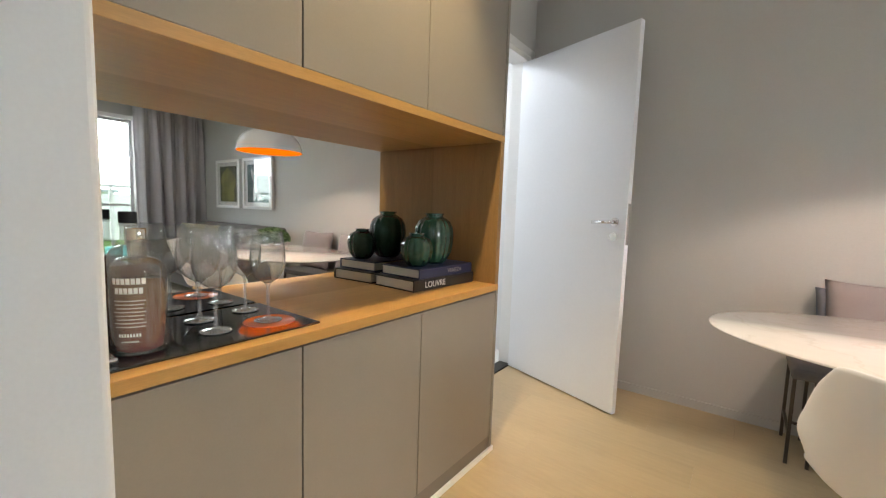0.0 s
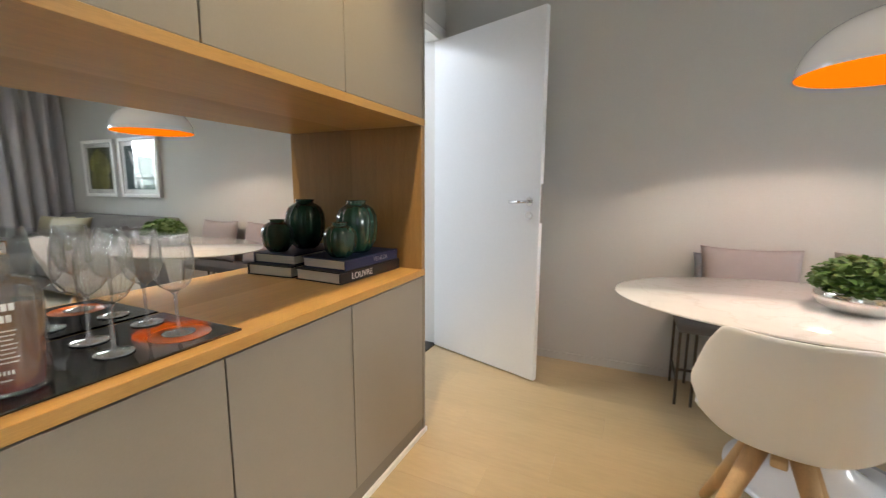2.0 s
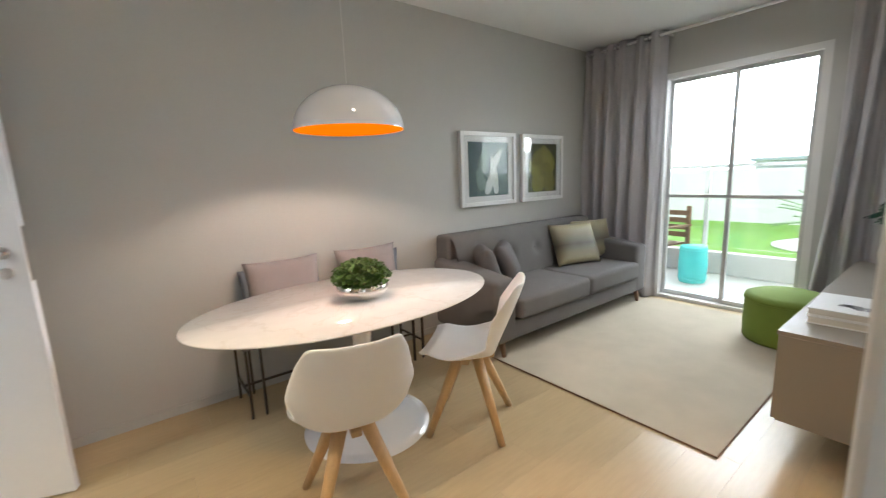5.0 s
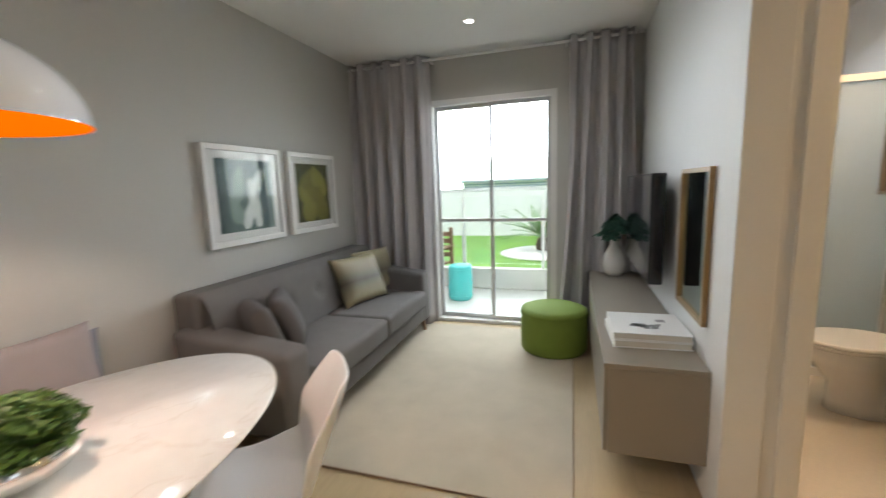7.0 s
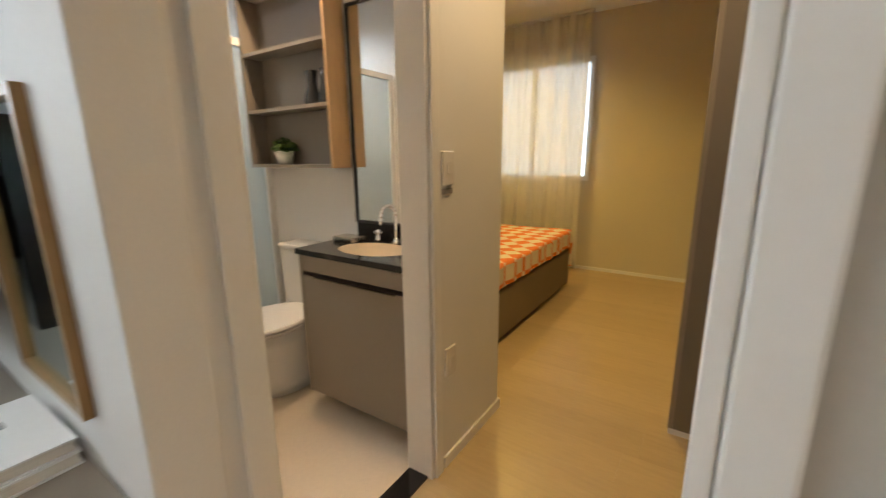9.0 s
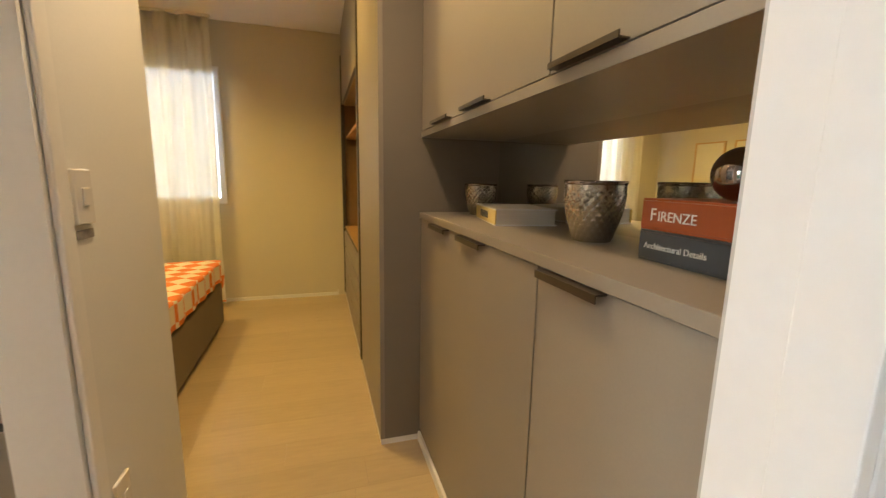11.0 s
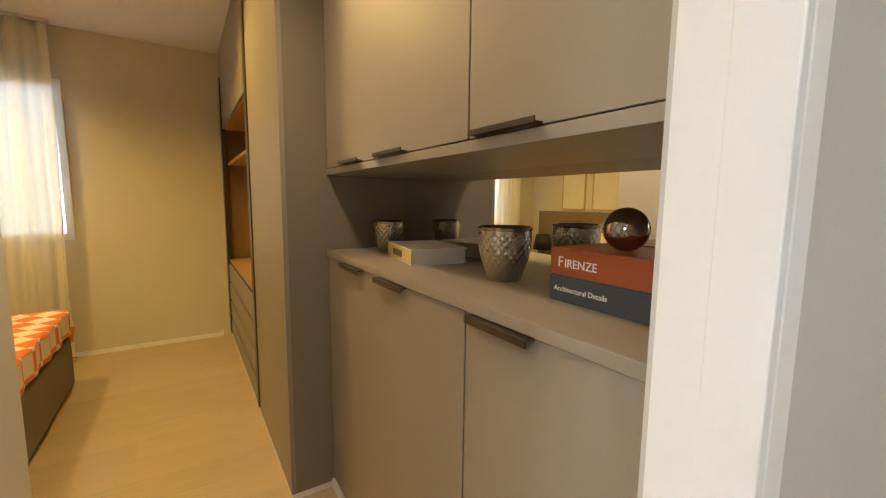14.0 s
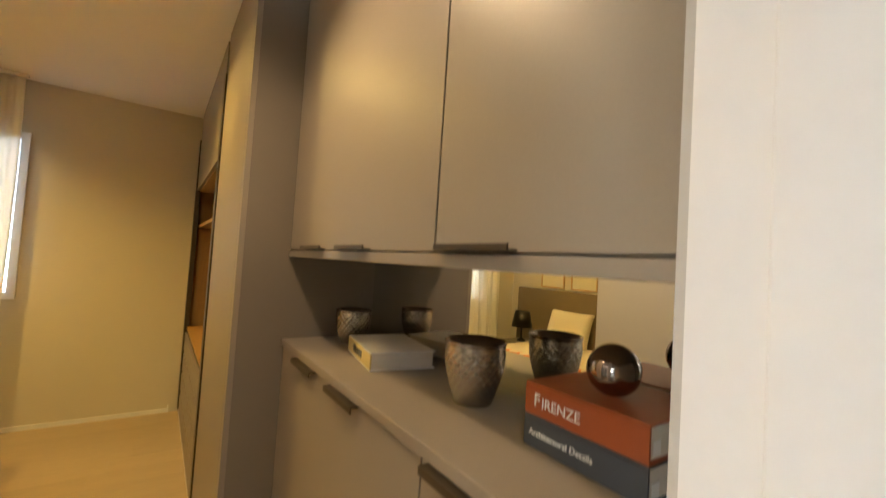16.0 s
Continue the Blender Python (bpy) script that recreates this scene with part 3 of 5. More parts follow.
def wine_glass(x, y, s=1.0, bowl=0.047):
    g = thing("wine_glass", "clear ribbed stemmed wine glass on the black tray", "glass", x, y, TOP + 0.0065, group="wine glasses")
    prof = [(0.0, 0.001), (0.036, 0.001), (0.036, 0.003), (0.008, 0.008), (0.0042, 0.02), (0.0040, 0.095), (0.010, 0.105),
            (0.030, 0.120), (bowl * 0.94, 0.145), (bowl, 0.172), (bowl * 0.96, 0.205), (bowl * 0.82, 0.245)]
    inner = [(bowl * 0.80, 0.245), (bowl * 0.94, 0.204), (bowl * 0.975, 0.172), (bowl * 0.91, 0.147), (0.028, 0.124), (0.0, 0.110)]
    part("bowl", lathe([(r * s, z * s) for r, z in [(0.0, 0.1055), (0.010, 0.1058)] + prof[7:]], 192, wave=0.07, ribs=32), M_GLASS, g)
    part("stem", lathe([(r * s, z * s) for r, z in prof[2:7]], 16), M_GLASSC, g)
    part("foot", lathe([(r * s, z * s) for r, z in prof[0:3]] + [(0.008 * s, 0.0065 * s), (0.0, 0.0068 * s)], 32), M_GLASSC, g)
    return g


wine_glass(-0.927, 0.610, 1.0, 0.048)
wine_glass(-0.927, 0.745, 0.98, 0.044)
wine_glass(-1.070, 0.757, 0.98, 0.044)
wine_glass(-1.050, 0.624, 1.0, 0.050)


def liquid_mat(name, low, high):
    """Translucent spirit in tinted glass, its colour running from the foot to the shoulder."""
    m = mat(name, low, 0.08, vary=0.0, bump=0, coat=0.6)
    nt = m.node_tree
    tc, sx, cr = nt.nodes.new("ShaderNodeTexCoord"), nt.nodes.new("ShaderNodeSeparateXYZ"), nt.nodes.new("ShaderNodeValToRGB")
    nt.links.new(tc.outputs["Generated"], sx.inputs[0])
    nt.links.new(sx.outputs[2], cr.inputs[0])
    cr.color_ramp.elements[0].color, cr.color_ramp.elements[1].color = (*low, 1), (*high, 1)
    cr.color_ramp.elements[0].position, cr.color_ramp.elements[1].position = 0.05, 0.75
    b = nt.nodes["Principled BSDF"]
    nt.links.new(cr.outputs[0], b.inputs["Base Color"])
    b.inputs["Transmission Weight"].default_value, b.inputs["IOR"].default_value = 0.15, 1.33
    return m


def bottle(x, y, r, h, body, cap, label, square=0.66):
    """Round-shouldered bottle with a short neck, a collar ring and a cap."""
    b = thing("bottle", label, "bottle", x, y, TOP + 0.0065, group="bottles on the bar")
    sh = [(r * (0.30 + 0.70 * math.cos(a)), h * (square + 0.115 * math.sin(a))) for a in [radians(q) for q in range(0, 91, 10)]]
    part("body", lathe([(0, 0), (r * 0.93, 0), (r * 0.985, 0.004), (r, 0.012)] + sh + [(0.0165, h * (square + 0.135)), (0.0150, h * 0.90)], 40), body, b)
    part("collar", lathe([(0.0150, h * 0.885), (0.0185, h * 0.888), (0.0185, h * 0.905), (0.0150, h * 0.908)], 24), body, b)
    part("cap", lathe([(0, h * 0.909), (0.0172, h * 0.909), (0.0178, h * 0.915), (0.0178, h * 0.992), (0.0165, h), (0.0, h)], 28), cap, b)
    return b


def printed_row(b, r, z, t, half, count, solid=0.6, mid=radians(-35)):
    """A line of unreadable print wrapped round a bottle, as short bars."""
    bm = bmesh.new()
    for k in range(count):
        a0 = mid + (k / count - 0.5) * 2 * half
        a1 = a0 + 2 * half / count * solid
        row = [[bm.verts.new(((r + 0.0006) * math.cos(a), (r + 0.0006) * math.sin(a), z + dz)) for dz in (0, t)] for a in (a0, (a0 + a1) / 2, a1)]
        for p, q in zip(row, row[1:]):
            bm.faces.new((p[0], q[0], q[1], p[1]))
    part("print_bar", bm, M_INK, b)


M_CLEARB = thin_glass("frosted_bottle_glass", (0.82, 0.78, 0.73), 0.08)
M_PEACHL = liquid_mat("peach_to_clear_spirit", (0.20, 0.014, 0.010), (0.27, 0.16, 0.085))
b1 = bottle(-0.915, 0.452, 0.050, 0.255, M_CLEARB, M_SILVER, "frosted vodka bottle with red foot and white print")
part("liquid", lathe([(0, 0.005), (0.044, 0.005), (0.0475, 0.012), (0.0475, 0.150), (0, 0.151)], 32), M_PEACHL, b1)
printed_row(b1, 0.050, 0.146, 0.012, 0.60, 7, 0.80)
printed_row(b1, 0.050, 0.127, 0.012, 0.50, 6, 0.80)
for k in range(8):
    printed_row(b1, 0.050, 0.112 - 0.0075 * k, 0.0022, 0.56 - 0.05 * (k % 3), 14, 0.72)
printed_row(b1, 0.050, 0.040, 0.007, 0.40, 8)
printed_row(b1, 0.050, 0.029, 0.003, 0.30, 9)
b2 = bottle(-1.045, 0.475, 0.042, 0.285, M_GLASSC, M_SOLE, "clear spirit bottle with black cap and amber liquid", 0.62)
part("liquid", lathe([(0, 0.004), (0.038, 0.004), (0.0395, 0.012), (0.0395, 0.165), (0, 0.166)], 32), M_AMBERL, b2)
op = thing("bottle_opener", "steel tongs lying on the tray", "opener", -0.86, 0.385, TOP + 0.0065)
part("jaw", bx(-0.04, 0.012, -0.012, 0.012, 0, 0.012, bevel=0.004), M_CHROME, op)
part("grip", rod((-0.04, 0, 0.006), (-0.15, 0.01, 0.006), 0.006), M_SOLE, op)

book("art_book", "black art book with white title, lying on the counter", 0.385, 0.225, 0.045, M_BBLACK, -1.012, 1.522, TOP, 87, text="LOUVRE", size=0.034, text_x=-0.13)
book("travel_book", "navy travel book on top of the art book", 0.35, 0.215, 0.040, M_BNAVY, -1.012, 1.535, TOP + 0.046, 88, text="VENEZA", size=0.026, ink=M_GREYINK, text_x=0.0)


def green_vase(x, y, r, h, ribs, label):
    v = thing("green_vase", label, "vase", x, y, TOP + 0.0865, group="green vases")
    part("body", lathe([(0, 0), (r * 0.5, 0), (r * 0.62, h * 0.04), (r * 0.90, h * 0.22), (r * 0.985, h * 0.42), (r, h * 0.56), (r * 0.95, h * 0.72), (r * 0.80, h * 0.84), (r * 0.58, h * 0.905), (r * 0.44, h * 0.93),
                        (r * 0.42, h * 0.96), (r * 0.50, h), (r * 0.44, h), (r * 0.36, h * 0.95), (0, h * 0.93)], 72, wave=0.06, ribs=ribs), M_GREENV, v)
    return v


green_vase(-0.982, 1.422, 0.064, 0.134, 14, "small dark green glazed ribbed vase on books")
green_vase(-1.005, 1.562, 0.084, 0.215, 16, "tall dark green glazed ribbed vase on books")

# pendant lamp
pl = thing("pendant_lamp", "white dome pendant lamp with glowing orange inside", "lamp", 0.775, 2.01, 1.525)
dome = [(0.250 * math.cos(a), 0.195 * math.sin(a)) for a in [radians(x) for x in range(0, 91, 6)]]
part("shade", lathe([(0.250, -0.004)] + dome[:-1] + [(0.0, 0.1952)], 64), M_LAMPW, pl)
part("inner_shade", lathe([(r * 0.985, z * 0.975 - 0.003) for r, z in dome[:-1]] + [(0.0, 0.189)], 64), M_LAMPO, pl, "orange enamelled inside")
part("cable", rod((0, 0, 0.193), (0, 0, 1.03), 0.0011), M_TRIM, pl)
part("canopy", lathe([(0.05, 1.02), (0.05, 1.045), (0, 1.045)], 24), M_LAMPW, pl)

# tulip table
t = thing("dining_table", "oval white marble tulip table", "table", 0.765, 2.06, 0)
prof = [(0.0, 0.683), (0.88, 0.688), (0.985, 0.703), (1.0, 0.709), (0.997, 0.714), (0.0, 0.715)]
bm = lathe(prof, 96)
bmesh.ops.scale(bm, vec=(0.77, 0.475, 1), verts=bm.verts)
part("tabletop", bm, M_MARBLE, t)
part("pedestal", lathe([(0.33, 0.0), (0.33, 0.006), (0.28, 0.018), (0.16, 0.045), (0.075, 0.10), (0.045, 0.2), (0.042, 0.42), (0.06, 0.58), (0.13, 0.665), (0.2, 0.683), (0, 0.683)], 64, at=(0.025, 0.02, 0)), M_LAMPW, t)

bw_ = thing("planter_bowl", "polished silver bowl of green herbs on the table", "bowl", 0.79, 2.03, 0.7155)
part("bowl", lathe([(0, 0), (0.07, 0), (0.115, 0.022), (0.130, 0.05), (0.122, 0.078), (0.105, 0.088), (0.10, 0.084), (0.118, 0.05), (0, 0.03)], 48), M_SILVER, bw_)
rnd = random.Random(5)


def leaf_cloud(count, centre, radii, size, rnd):
    bm = bmesh.new()
    for _ in range(count):
        d = Vector((rnd.gauss(0, 1), rnd.gauss(0, 1), rnd.gauss(0, 1))).normalized()
        k = rnd.random() ** 0.4
        p = Vector((centre[0] + d.x * radii[0] * k, centre[1] + d.y * radii[1] * k, centre[2] + abs(d.z) * radii[2] * k))
        m = Matrix.Translation(p) @ Euler((rnd.uniform(-0.9, 0.9), rnd.uniform(-0.9, 0.9), rnd.uniform(0, 6.3))).to_matrix().to_4x4()
        s = size * rnd.uniform(0.6, 1.3)
        pts = [(-0.5, 0, 0), (-0.15, 0.32, 0.08), (0.3, 0.28, 0.06), (0.6, 0, -0.1), (0.3, -0.28, 0.06), (-0.15, -0.32, 0.08)]
        bm.faces.new([bm.verts.new(m @ Vector((a * s, b * s, c * s))) for a, b, c in pts])
    return bm


part("herb_foliage", leaf_cloud(1500, (0, 0, 0.085), (0.15, 0.15, 0.11), 0.026, rnd), M_LEAF, bw_)
part("soil", lathe([(0, 0.06), (0.108, 0.06), (0.108, 0.066), (0, 0.07)], 32), M_TRUNK, bw_)


# shell chairs
def shell_fn(u, v):
    """Seat shell: u across, v from the seat's front lip to the back's top. The chair faces +y."""
    s = 2 * u - 1
    if v < 0.5:
        k = v / 0.5
        y, z = 0.22 - 0.36 * k, 0.452 - 0.052 * math.sin(k * math.pi * 0.75) - (0.02 if v < 0.06 else 0)
        half = 0.205 + 0.025 * math.sin(k * math.pi)
    else:
        k = (v - 0.5) / 0.5
        y, z = -0.14 - 0.115 * k - 0.035 * math.sin(k * math.pi / 2), 0.415 + 0.372 * k ** 0.9
        half = 0.205 + 0.032 * math.sin(min(1, k / 0.35) * math.pi / 2) - 0.074 * max(0, (k - 0.2) / 0.8) ** 1.3
    edge = abs(s) ** 3
    bend = math.exp(-((v - 0.48) / 0.2) ** 2)
    lift = edge * (0.02 + 0.06 * bend)
    corner = 1 - 0.04 * abs(s) ** 2 * (max(0, (v - 0.9) / 0.1) + max(0, (0.1 - v) / 0.1))
    fwd = edge * 0.07 * max(0, min(1, (v - 0.42) / 0.3)) * (1 - 0.5 * max(0, (v - 0.72) / 0.28))
    return (s * half * corner, y + fwd, z + lift - 0.022 * abs(s) ** 6 * max(0, (v - 0.85) / 0.15))


def shell_chair(x, y, rz, label):
    c = thing("shell_chair", label, "chair", x, y, 0, rz, group="white shell chairs")
    sh = part("shell", grid(shell_fn, 18, 30), M_PLASTIC, c, "white moulded plastic seat shell")
    so = sh.modifiers.new("thick", "SOLIDIFY")
    so.thickness, so.offset = 0.012, -1
    smooth_mod(sh, 1)
    br = bx(-0.13, 0.13, -0.02, 0.02, 0.375, 0.400, bevel=0.006)
    box(br, -0.02, 0.02, -0.13, 0.13, 0.374, 0.399, bevel=0.006)
    part("underframe", br, M_LEG, c)
    for sx in (-1, 1):
        for sy in (-1, 1):
            part("leg", rod((sx * 0.185, sy * 0.185, 0.0), (sx * 0.045, sy * 0.045, 0.392), 0.017, 0.029, n=12), M_LEG, c, "tapered beech leg")
    return c


shell_chair(0.487, 1.60, -15, "white plastic shell chair with beech legs, tucked at the table")
shell_chair(1.22, 1.725, 38, "white plastic shell chair with beech legs, turned from table")

# bench and cushions
b = thing("bench", "low upholstered bench on thin bronze legs", "bench", 0, 0, 0)
part("seat", bx(0.30, 1.50, 2.52, 2.862, 0.40, 0.45, bevel=0.015, seg=3), M_SOFA, b)
for x in (0.315, 0.39, 1.41, 1.485):
    for y in (2.54, 2.84):
        part("leg", bx(x - 0.007, x + 0.007, y - 0.007, y + 0.007, 0, 0.40), M_BRONZE, b)
for x0 in (0.315, 1.485):
    part("side_rail", bx(x0 - 0.006, x0 + 0.006, 2.548, 2.832, 0.13, 0.142), M_BRONZE, b)
part("stretcher", bx(0.323, 1.477, 2.69, 2.702, 0.13, 0.142), M_BRONZE, b)
for x, m, wd, y, tilt, lab in ((0.635, M_PINK, 0.46, 2.775, -12, "dusty mauve cushion leaning on the wall"), (1.215, M_PINK, 0.47, 2.775, -12, "dusty mauve cushion leaning on the wall"),
                               (0.595, M_BLUEG, 0.44, 2.835, -4, "slate blue cushion behind the mauve one"), (1.26, M_BLUEG, 0.44, 2.835, -4, "slate blue cushion behind the mauve one")):
    solo("cushion", pillow(wd, 0.39 if m is M_PINK else 0.34, 0.10 if m is M_PINK else 0.05, int(x * 100)), m, lab, "cushion", x, y - 0.04, 0.452, group="bench cushions", rx=tilt)

# ---- living room ----
s = thing("sofa", "grey fabric three-seat sofa with tufted back", "sofa", 0, 0, 0)
part("base", bx(1.93, 3.74, 2.095, 2.80, 0.13, 0.27, bevel=0.02, seg=3), M_SOFA, s)


def tuft(u, v):
    x, z = 1.90 + 1.87 * u, 0.30 + 0.535 * v
    y = 2.60 - 0.055 * (1 - (2 * v - 1) ** 6) + 0.10 * v
    for bx_ in (2.22, 2.52, 2.85, 3.17, 3.47):
        d2 = ((x - bx_) ** 2 + (z - 0.63) ** 2) / 0.002
        y += 0.028 * math.exp(-d2)
    return (x, y, z)


bk = grid(tuft, 90, 24)
part("backrest", bk, M_SOFA, s, "button-tufted back")
part("back_frame", bx(1.87, 3.80, 2.69, 2.865, 0.14, 0.835, bevel=0.035, seg=4), M_SOFA, s)
for x in (2.22, 2.52, 2.85, 3.17, 3.47):
    part("button", lathe([(0, 0), (0.012, 0.0), (0.009, 0.006), (0, 0.008)], 12, at=(0, 0, 0)), M_SOFA, s).matrix_local = pose(x, 2.634, 0.63, 90, 0, 0)
for a, b_ in ((2.01, 2.87), (2.875, 3.68)):
    cu = bx(a, b_, 2.055, 2.62, 0.272, 0.43, bevel=0.035, seg=4)
    part("seat_cushion", cu, M_SOFA, s)
for x0, x1 in ((1.80, 2.005), (3.685, 3.87)):
    arm = bmesh.new()
    box(arm, x0, x1, 2.09, 2.80, 0.12, 0.60, bevel=0.04, seg=4)
    for v in arm.verts:
        if v.co.z > 0.4:
            v.co.z += 0.08 * (v.co.y - 2.09) / 0.7 - 0.02
            v.co.x += (-0.03 if x0 < 2 else 0.03) * (v.co.z - 0.3)
    for f in arm.faces:
        f.smooth = True
    part("armrest", arm, M_SOFA, s)
for x in (1.90, 3.80):
    for y in (2.15, 2.78):
        part("leg", rod((x, y - 0.02, 0.0), (x, y, 0.135), 0.014, 0.026, n=10), M_TEAK, s, "dark tapered wooden leg")
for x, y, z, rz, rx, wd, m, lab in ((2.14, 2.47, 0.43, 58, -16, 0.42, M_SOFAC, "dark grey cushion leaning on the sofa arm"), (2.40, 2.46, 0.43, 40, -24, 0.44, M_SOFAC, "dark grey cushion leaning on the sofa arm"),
                                    (3.26, 2.42, 0.43, -14, -24, 0.52, M_GOLD, "olive gold cushion with painted sheen on the sofa"), (3.60, 2.50, 0.43, -20, -18, 0.50, M_GOLD, "olive gold cushion with painted sheen on the sofa")):
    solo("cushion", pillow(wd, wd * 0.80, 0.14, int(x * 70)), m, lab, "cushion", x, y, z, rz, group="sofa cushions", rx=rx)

PM_A = (M_P_TEAL, [(0.40, 0.62, 80, 0.12, 0.05, 1), (0.58, 0.46, 100, 0.15, 0.045, 0), (0.50, 0.30, 70, 0.10, 0.04, 0), (0.66, 0.66, 60, 0.09, 0.035, 0),
                   (0.34, 0.36, 110, 0.10, 0.05, 1), (0.62, 0.26, 95, 0.07, 0.03, 0)], (M_P_WHITE, M_P_SAGE))
PM_B = (M_P_DARKG, [(0.36, 0.60, 60, 0.15, 0.085, 0), (0.62, 0.64, 120, 0.15, 0.085, 1), (0.40, 0.34, 80, 0.14, 0.09, 1), (0.65, 0.34, 100, 0.15, 0.08, 0),
                    (0.52, 0.50, 30, 0.10, 0.05, 0), (0.30, 0.46, 130, 0.10, 0.05, 1)], (M_P_OLIVE, M_P_LIME))
for x0, x1, pm, lab in ((2.172, 2.850, PM_A, "white framed teal botanical print"), (2.94, 3.57, PM_B, "white framed olive leaf print")):
    z0, z1 = 1.03, 1.668
    p = thing("framed_picture", lab, "picture", x0, 2.888, z0, group="pictures above the sofa")
    wd, hg = x1 - x0, z1 - z0
    f = bx(0, 0.035, -0.035, 0, 0, hg, bevel=0.003)
    box(f, wd - 0.035, wd, -0.035, 0, 0, hg, bevel=0.003)
    box(f, 0.035, wd - 0.035, -0.035, 0, 0, 0.035, bevel=0.003)
    box(f, 0.035, wd - 0.035, -0.035, 0, hg - 0.035, hg, bevel=0.003)
    part("frame", f, M_TRIM, p)
    part("mount", bx(0.035, wd - 0.035, -0.018, -0.004, 0.035, hg - 0.035), M_BWHITE, p)
    pr = part("print", bx(0.095, wd - 0.095, -0.0195, -0.0185, 0.085, hg - 0.085), pm[0], p)
    for k, (cx, cz, ang_, ln, wl, mi_) in enumerate(pm[1]):
        lf = bmesh.new()
        ca, sa = math.cos(radians(ang_)), math.sin(radians(ang_))
        vs = []
        for i in range(28):
            q = 2 * math.pi * i / 28
            u, v = ln * math.cos(q), wl * math.sin(q) * (1 - 0.45 * math.cos(q))
            px, pz = cx * wd + u * ca - v * sa, cz * hg + u * sa + v * ca
            vs.append(lf.verts.new((min(max(px, 0.096), wd - 0.096), -0.0197 - 0.0003 * k, min(max(pz, 0.086), hg - 0.086))))
        lf.faces.new(vs)
        part("leaf_shape", lf, pm[2][mi_], pr)
    part("glazing", bx(0.036, wd - 0.036, -0.0245, -0.0235, 0.036, hg - 0.036), M_PICGLASS, p, "clear picture glass")

rg = thing("rug", "beige woven rug with dark edge binding", "rug", 0, 0, 0.0)
part("carpet_sheet", bx(1.845, 4.00, 0.775, 2.42, 0.001, 0.011, bevel=0.003), M_RUG, rg)
bd_ = bx(1.8415, 1.8445, 0.7715, 2.4235, 0.0012, 0.009)
box(bd_, 4.0005, 4.0035, 0.7715, 2.4235, 0.0012, 0.009)
box(bd_, 1.8445, 4.0005, 0.7715, 0.7745, 0.0012, 0.009)
part("binding", bd_, M_TEAK, rg, "dark brown edge binding")

o = thing("ottoman", "round lime green upholstered pouf", "pouf", 3.62, 0.93, 0.011)
part("body", lathe([(0, 0.0), (0.25, 0.0), (0.262, 0.02), (0.265, 0.16), (0.262, 0.30)], 56), M_OTTO, o)
part("top_cushion", lathe([(0.262, 0.302), (0.268, 0.31), (0.262, 0.335), (0.22, 0.352), (0, 0.360)], 56), M_OTTO, o)
part("piping", lathe([(0.262, 0.296), (0.270, 0.302), (0.262, 0.308)], 56), M_OTTO, o)

c = thing("tv_console", "floating greige laminate television console", "console", 0, 0, 0)
part("carcass", bx(2.068, 4.08, 0.251, 0.632, 0.168, 0.562), M_GREIGE_D, c)
part("top", bx(2.064, 4.08, 0.251, 0.655, 0.5625, 0.582, bevel=0.001), M_GREIGE, c)
for k in range(3):
    a = 2.068 + k * 0.67
    part("drawer_front", bx(a + 0.002, a + 0.667, 0.6325, 0.651, 0.17, 0.56, bevel=0.0012), M_GREIGE, c)
part("side_panel", bx(2.062, 2.0675, 0.251, 0.632, 0.168, 0.562), M_GREIGE, c)
for i, (x, y, rz, z) in enumerate(((2.43, 0.44, 3, 0.583), (2.435, 0.437, 1, 0.618))):
    bb = book("large_white_book", "large white hardback lying on the console", 0.335, 0.33, 0.034, M_BWHITE, x, y, z, 90 + rz)
    if i:
        blot = leaf_cloud(14, (0.02, 0.05, 0), (0.09, 0.03, 0.0), 0.05, random.Random(3))
        for v in blot.verts:
            v.co.z = 0.0346
        part("cover_print", blot, M_GREYINK, bb, "grey floral print")
        part("cover_title", bx(-0.09, -0.05, -0.06, -0.02, 0.0343, 0.0347), M_GREYINK, bb)
v = thing("white_vase", "white teardrop vase with monstera leaves on console", "vase", 3.88, 0.46, 0.583)
part("body", lathe([(0, 0), (0.06, 0), (0.085, 0.04), (0.095, 0.10), (0.075, 0.18), (0.04, 0.25), (0.033, 0.30), (0.04, 0.315), (0.034, 0.315), (0.027, 0.29), (0, 0.2)], 40), M_CERAM, v)


def monstera(size):
    bm = bmesh.new()
    pts = []
    for i in range(40):
        a = -math.pi + 2 * math.pi * i / 40
        r = size * (0.62 + 0.38 * math.cos(a / 2)) * (1 - (0.38 if i % 5 == 2 else 0))
        pts.append(bm.verts.new((r * math.cos(a), r * math.sin(a) * 0.85, -0.25 * size * (math.sin(a)) ** 2)))
    c0 = bm.verts.new((0, 0, 0))
    for i in range(40):
        bm.faces.new((c0, pts[i], pts[(i + 1) % 40]))
    return bm


for k, (az, el, ln) in enumerate(((20, 45, 0.12), (110, 35, 0.12), (200, 50, 0.14), (290, 30, 0.12), (60, 75, 0.17), (160, 20, 0.11), (250, 65, 0.17), (335, 60, 0.13), (135, 68, 0.15))):
    a, e = radians(az), radians(el)
    tip = Vector((math.cos(a) * math.cos(e) * ln, math.sin(a) * math.cos(e) * ln, 0.31 + math.sin(e) * ln))
    st = part("leaf_stalk", rod((0, 0, 0.26), tip, 0.003), M_LEAFD, v)
    lf = part("leaf", monstera(0.10), M_LEAFD, v)
    lf.matrix_local = Matrix.Translation(tip) @ Euler((0, radians(20 + el * 0.3), a)).to_matrix().to_4x4()

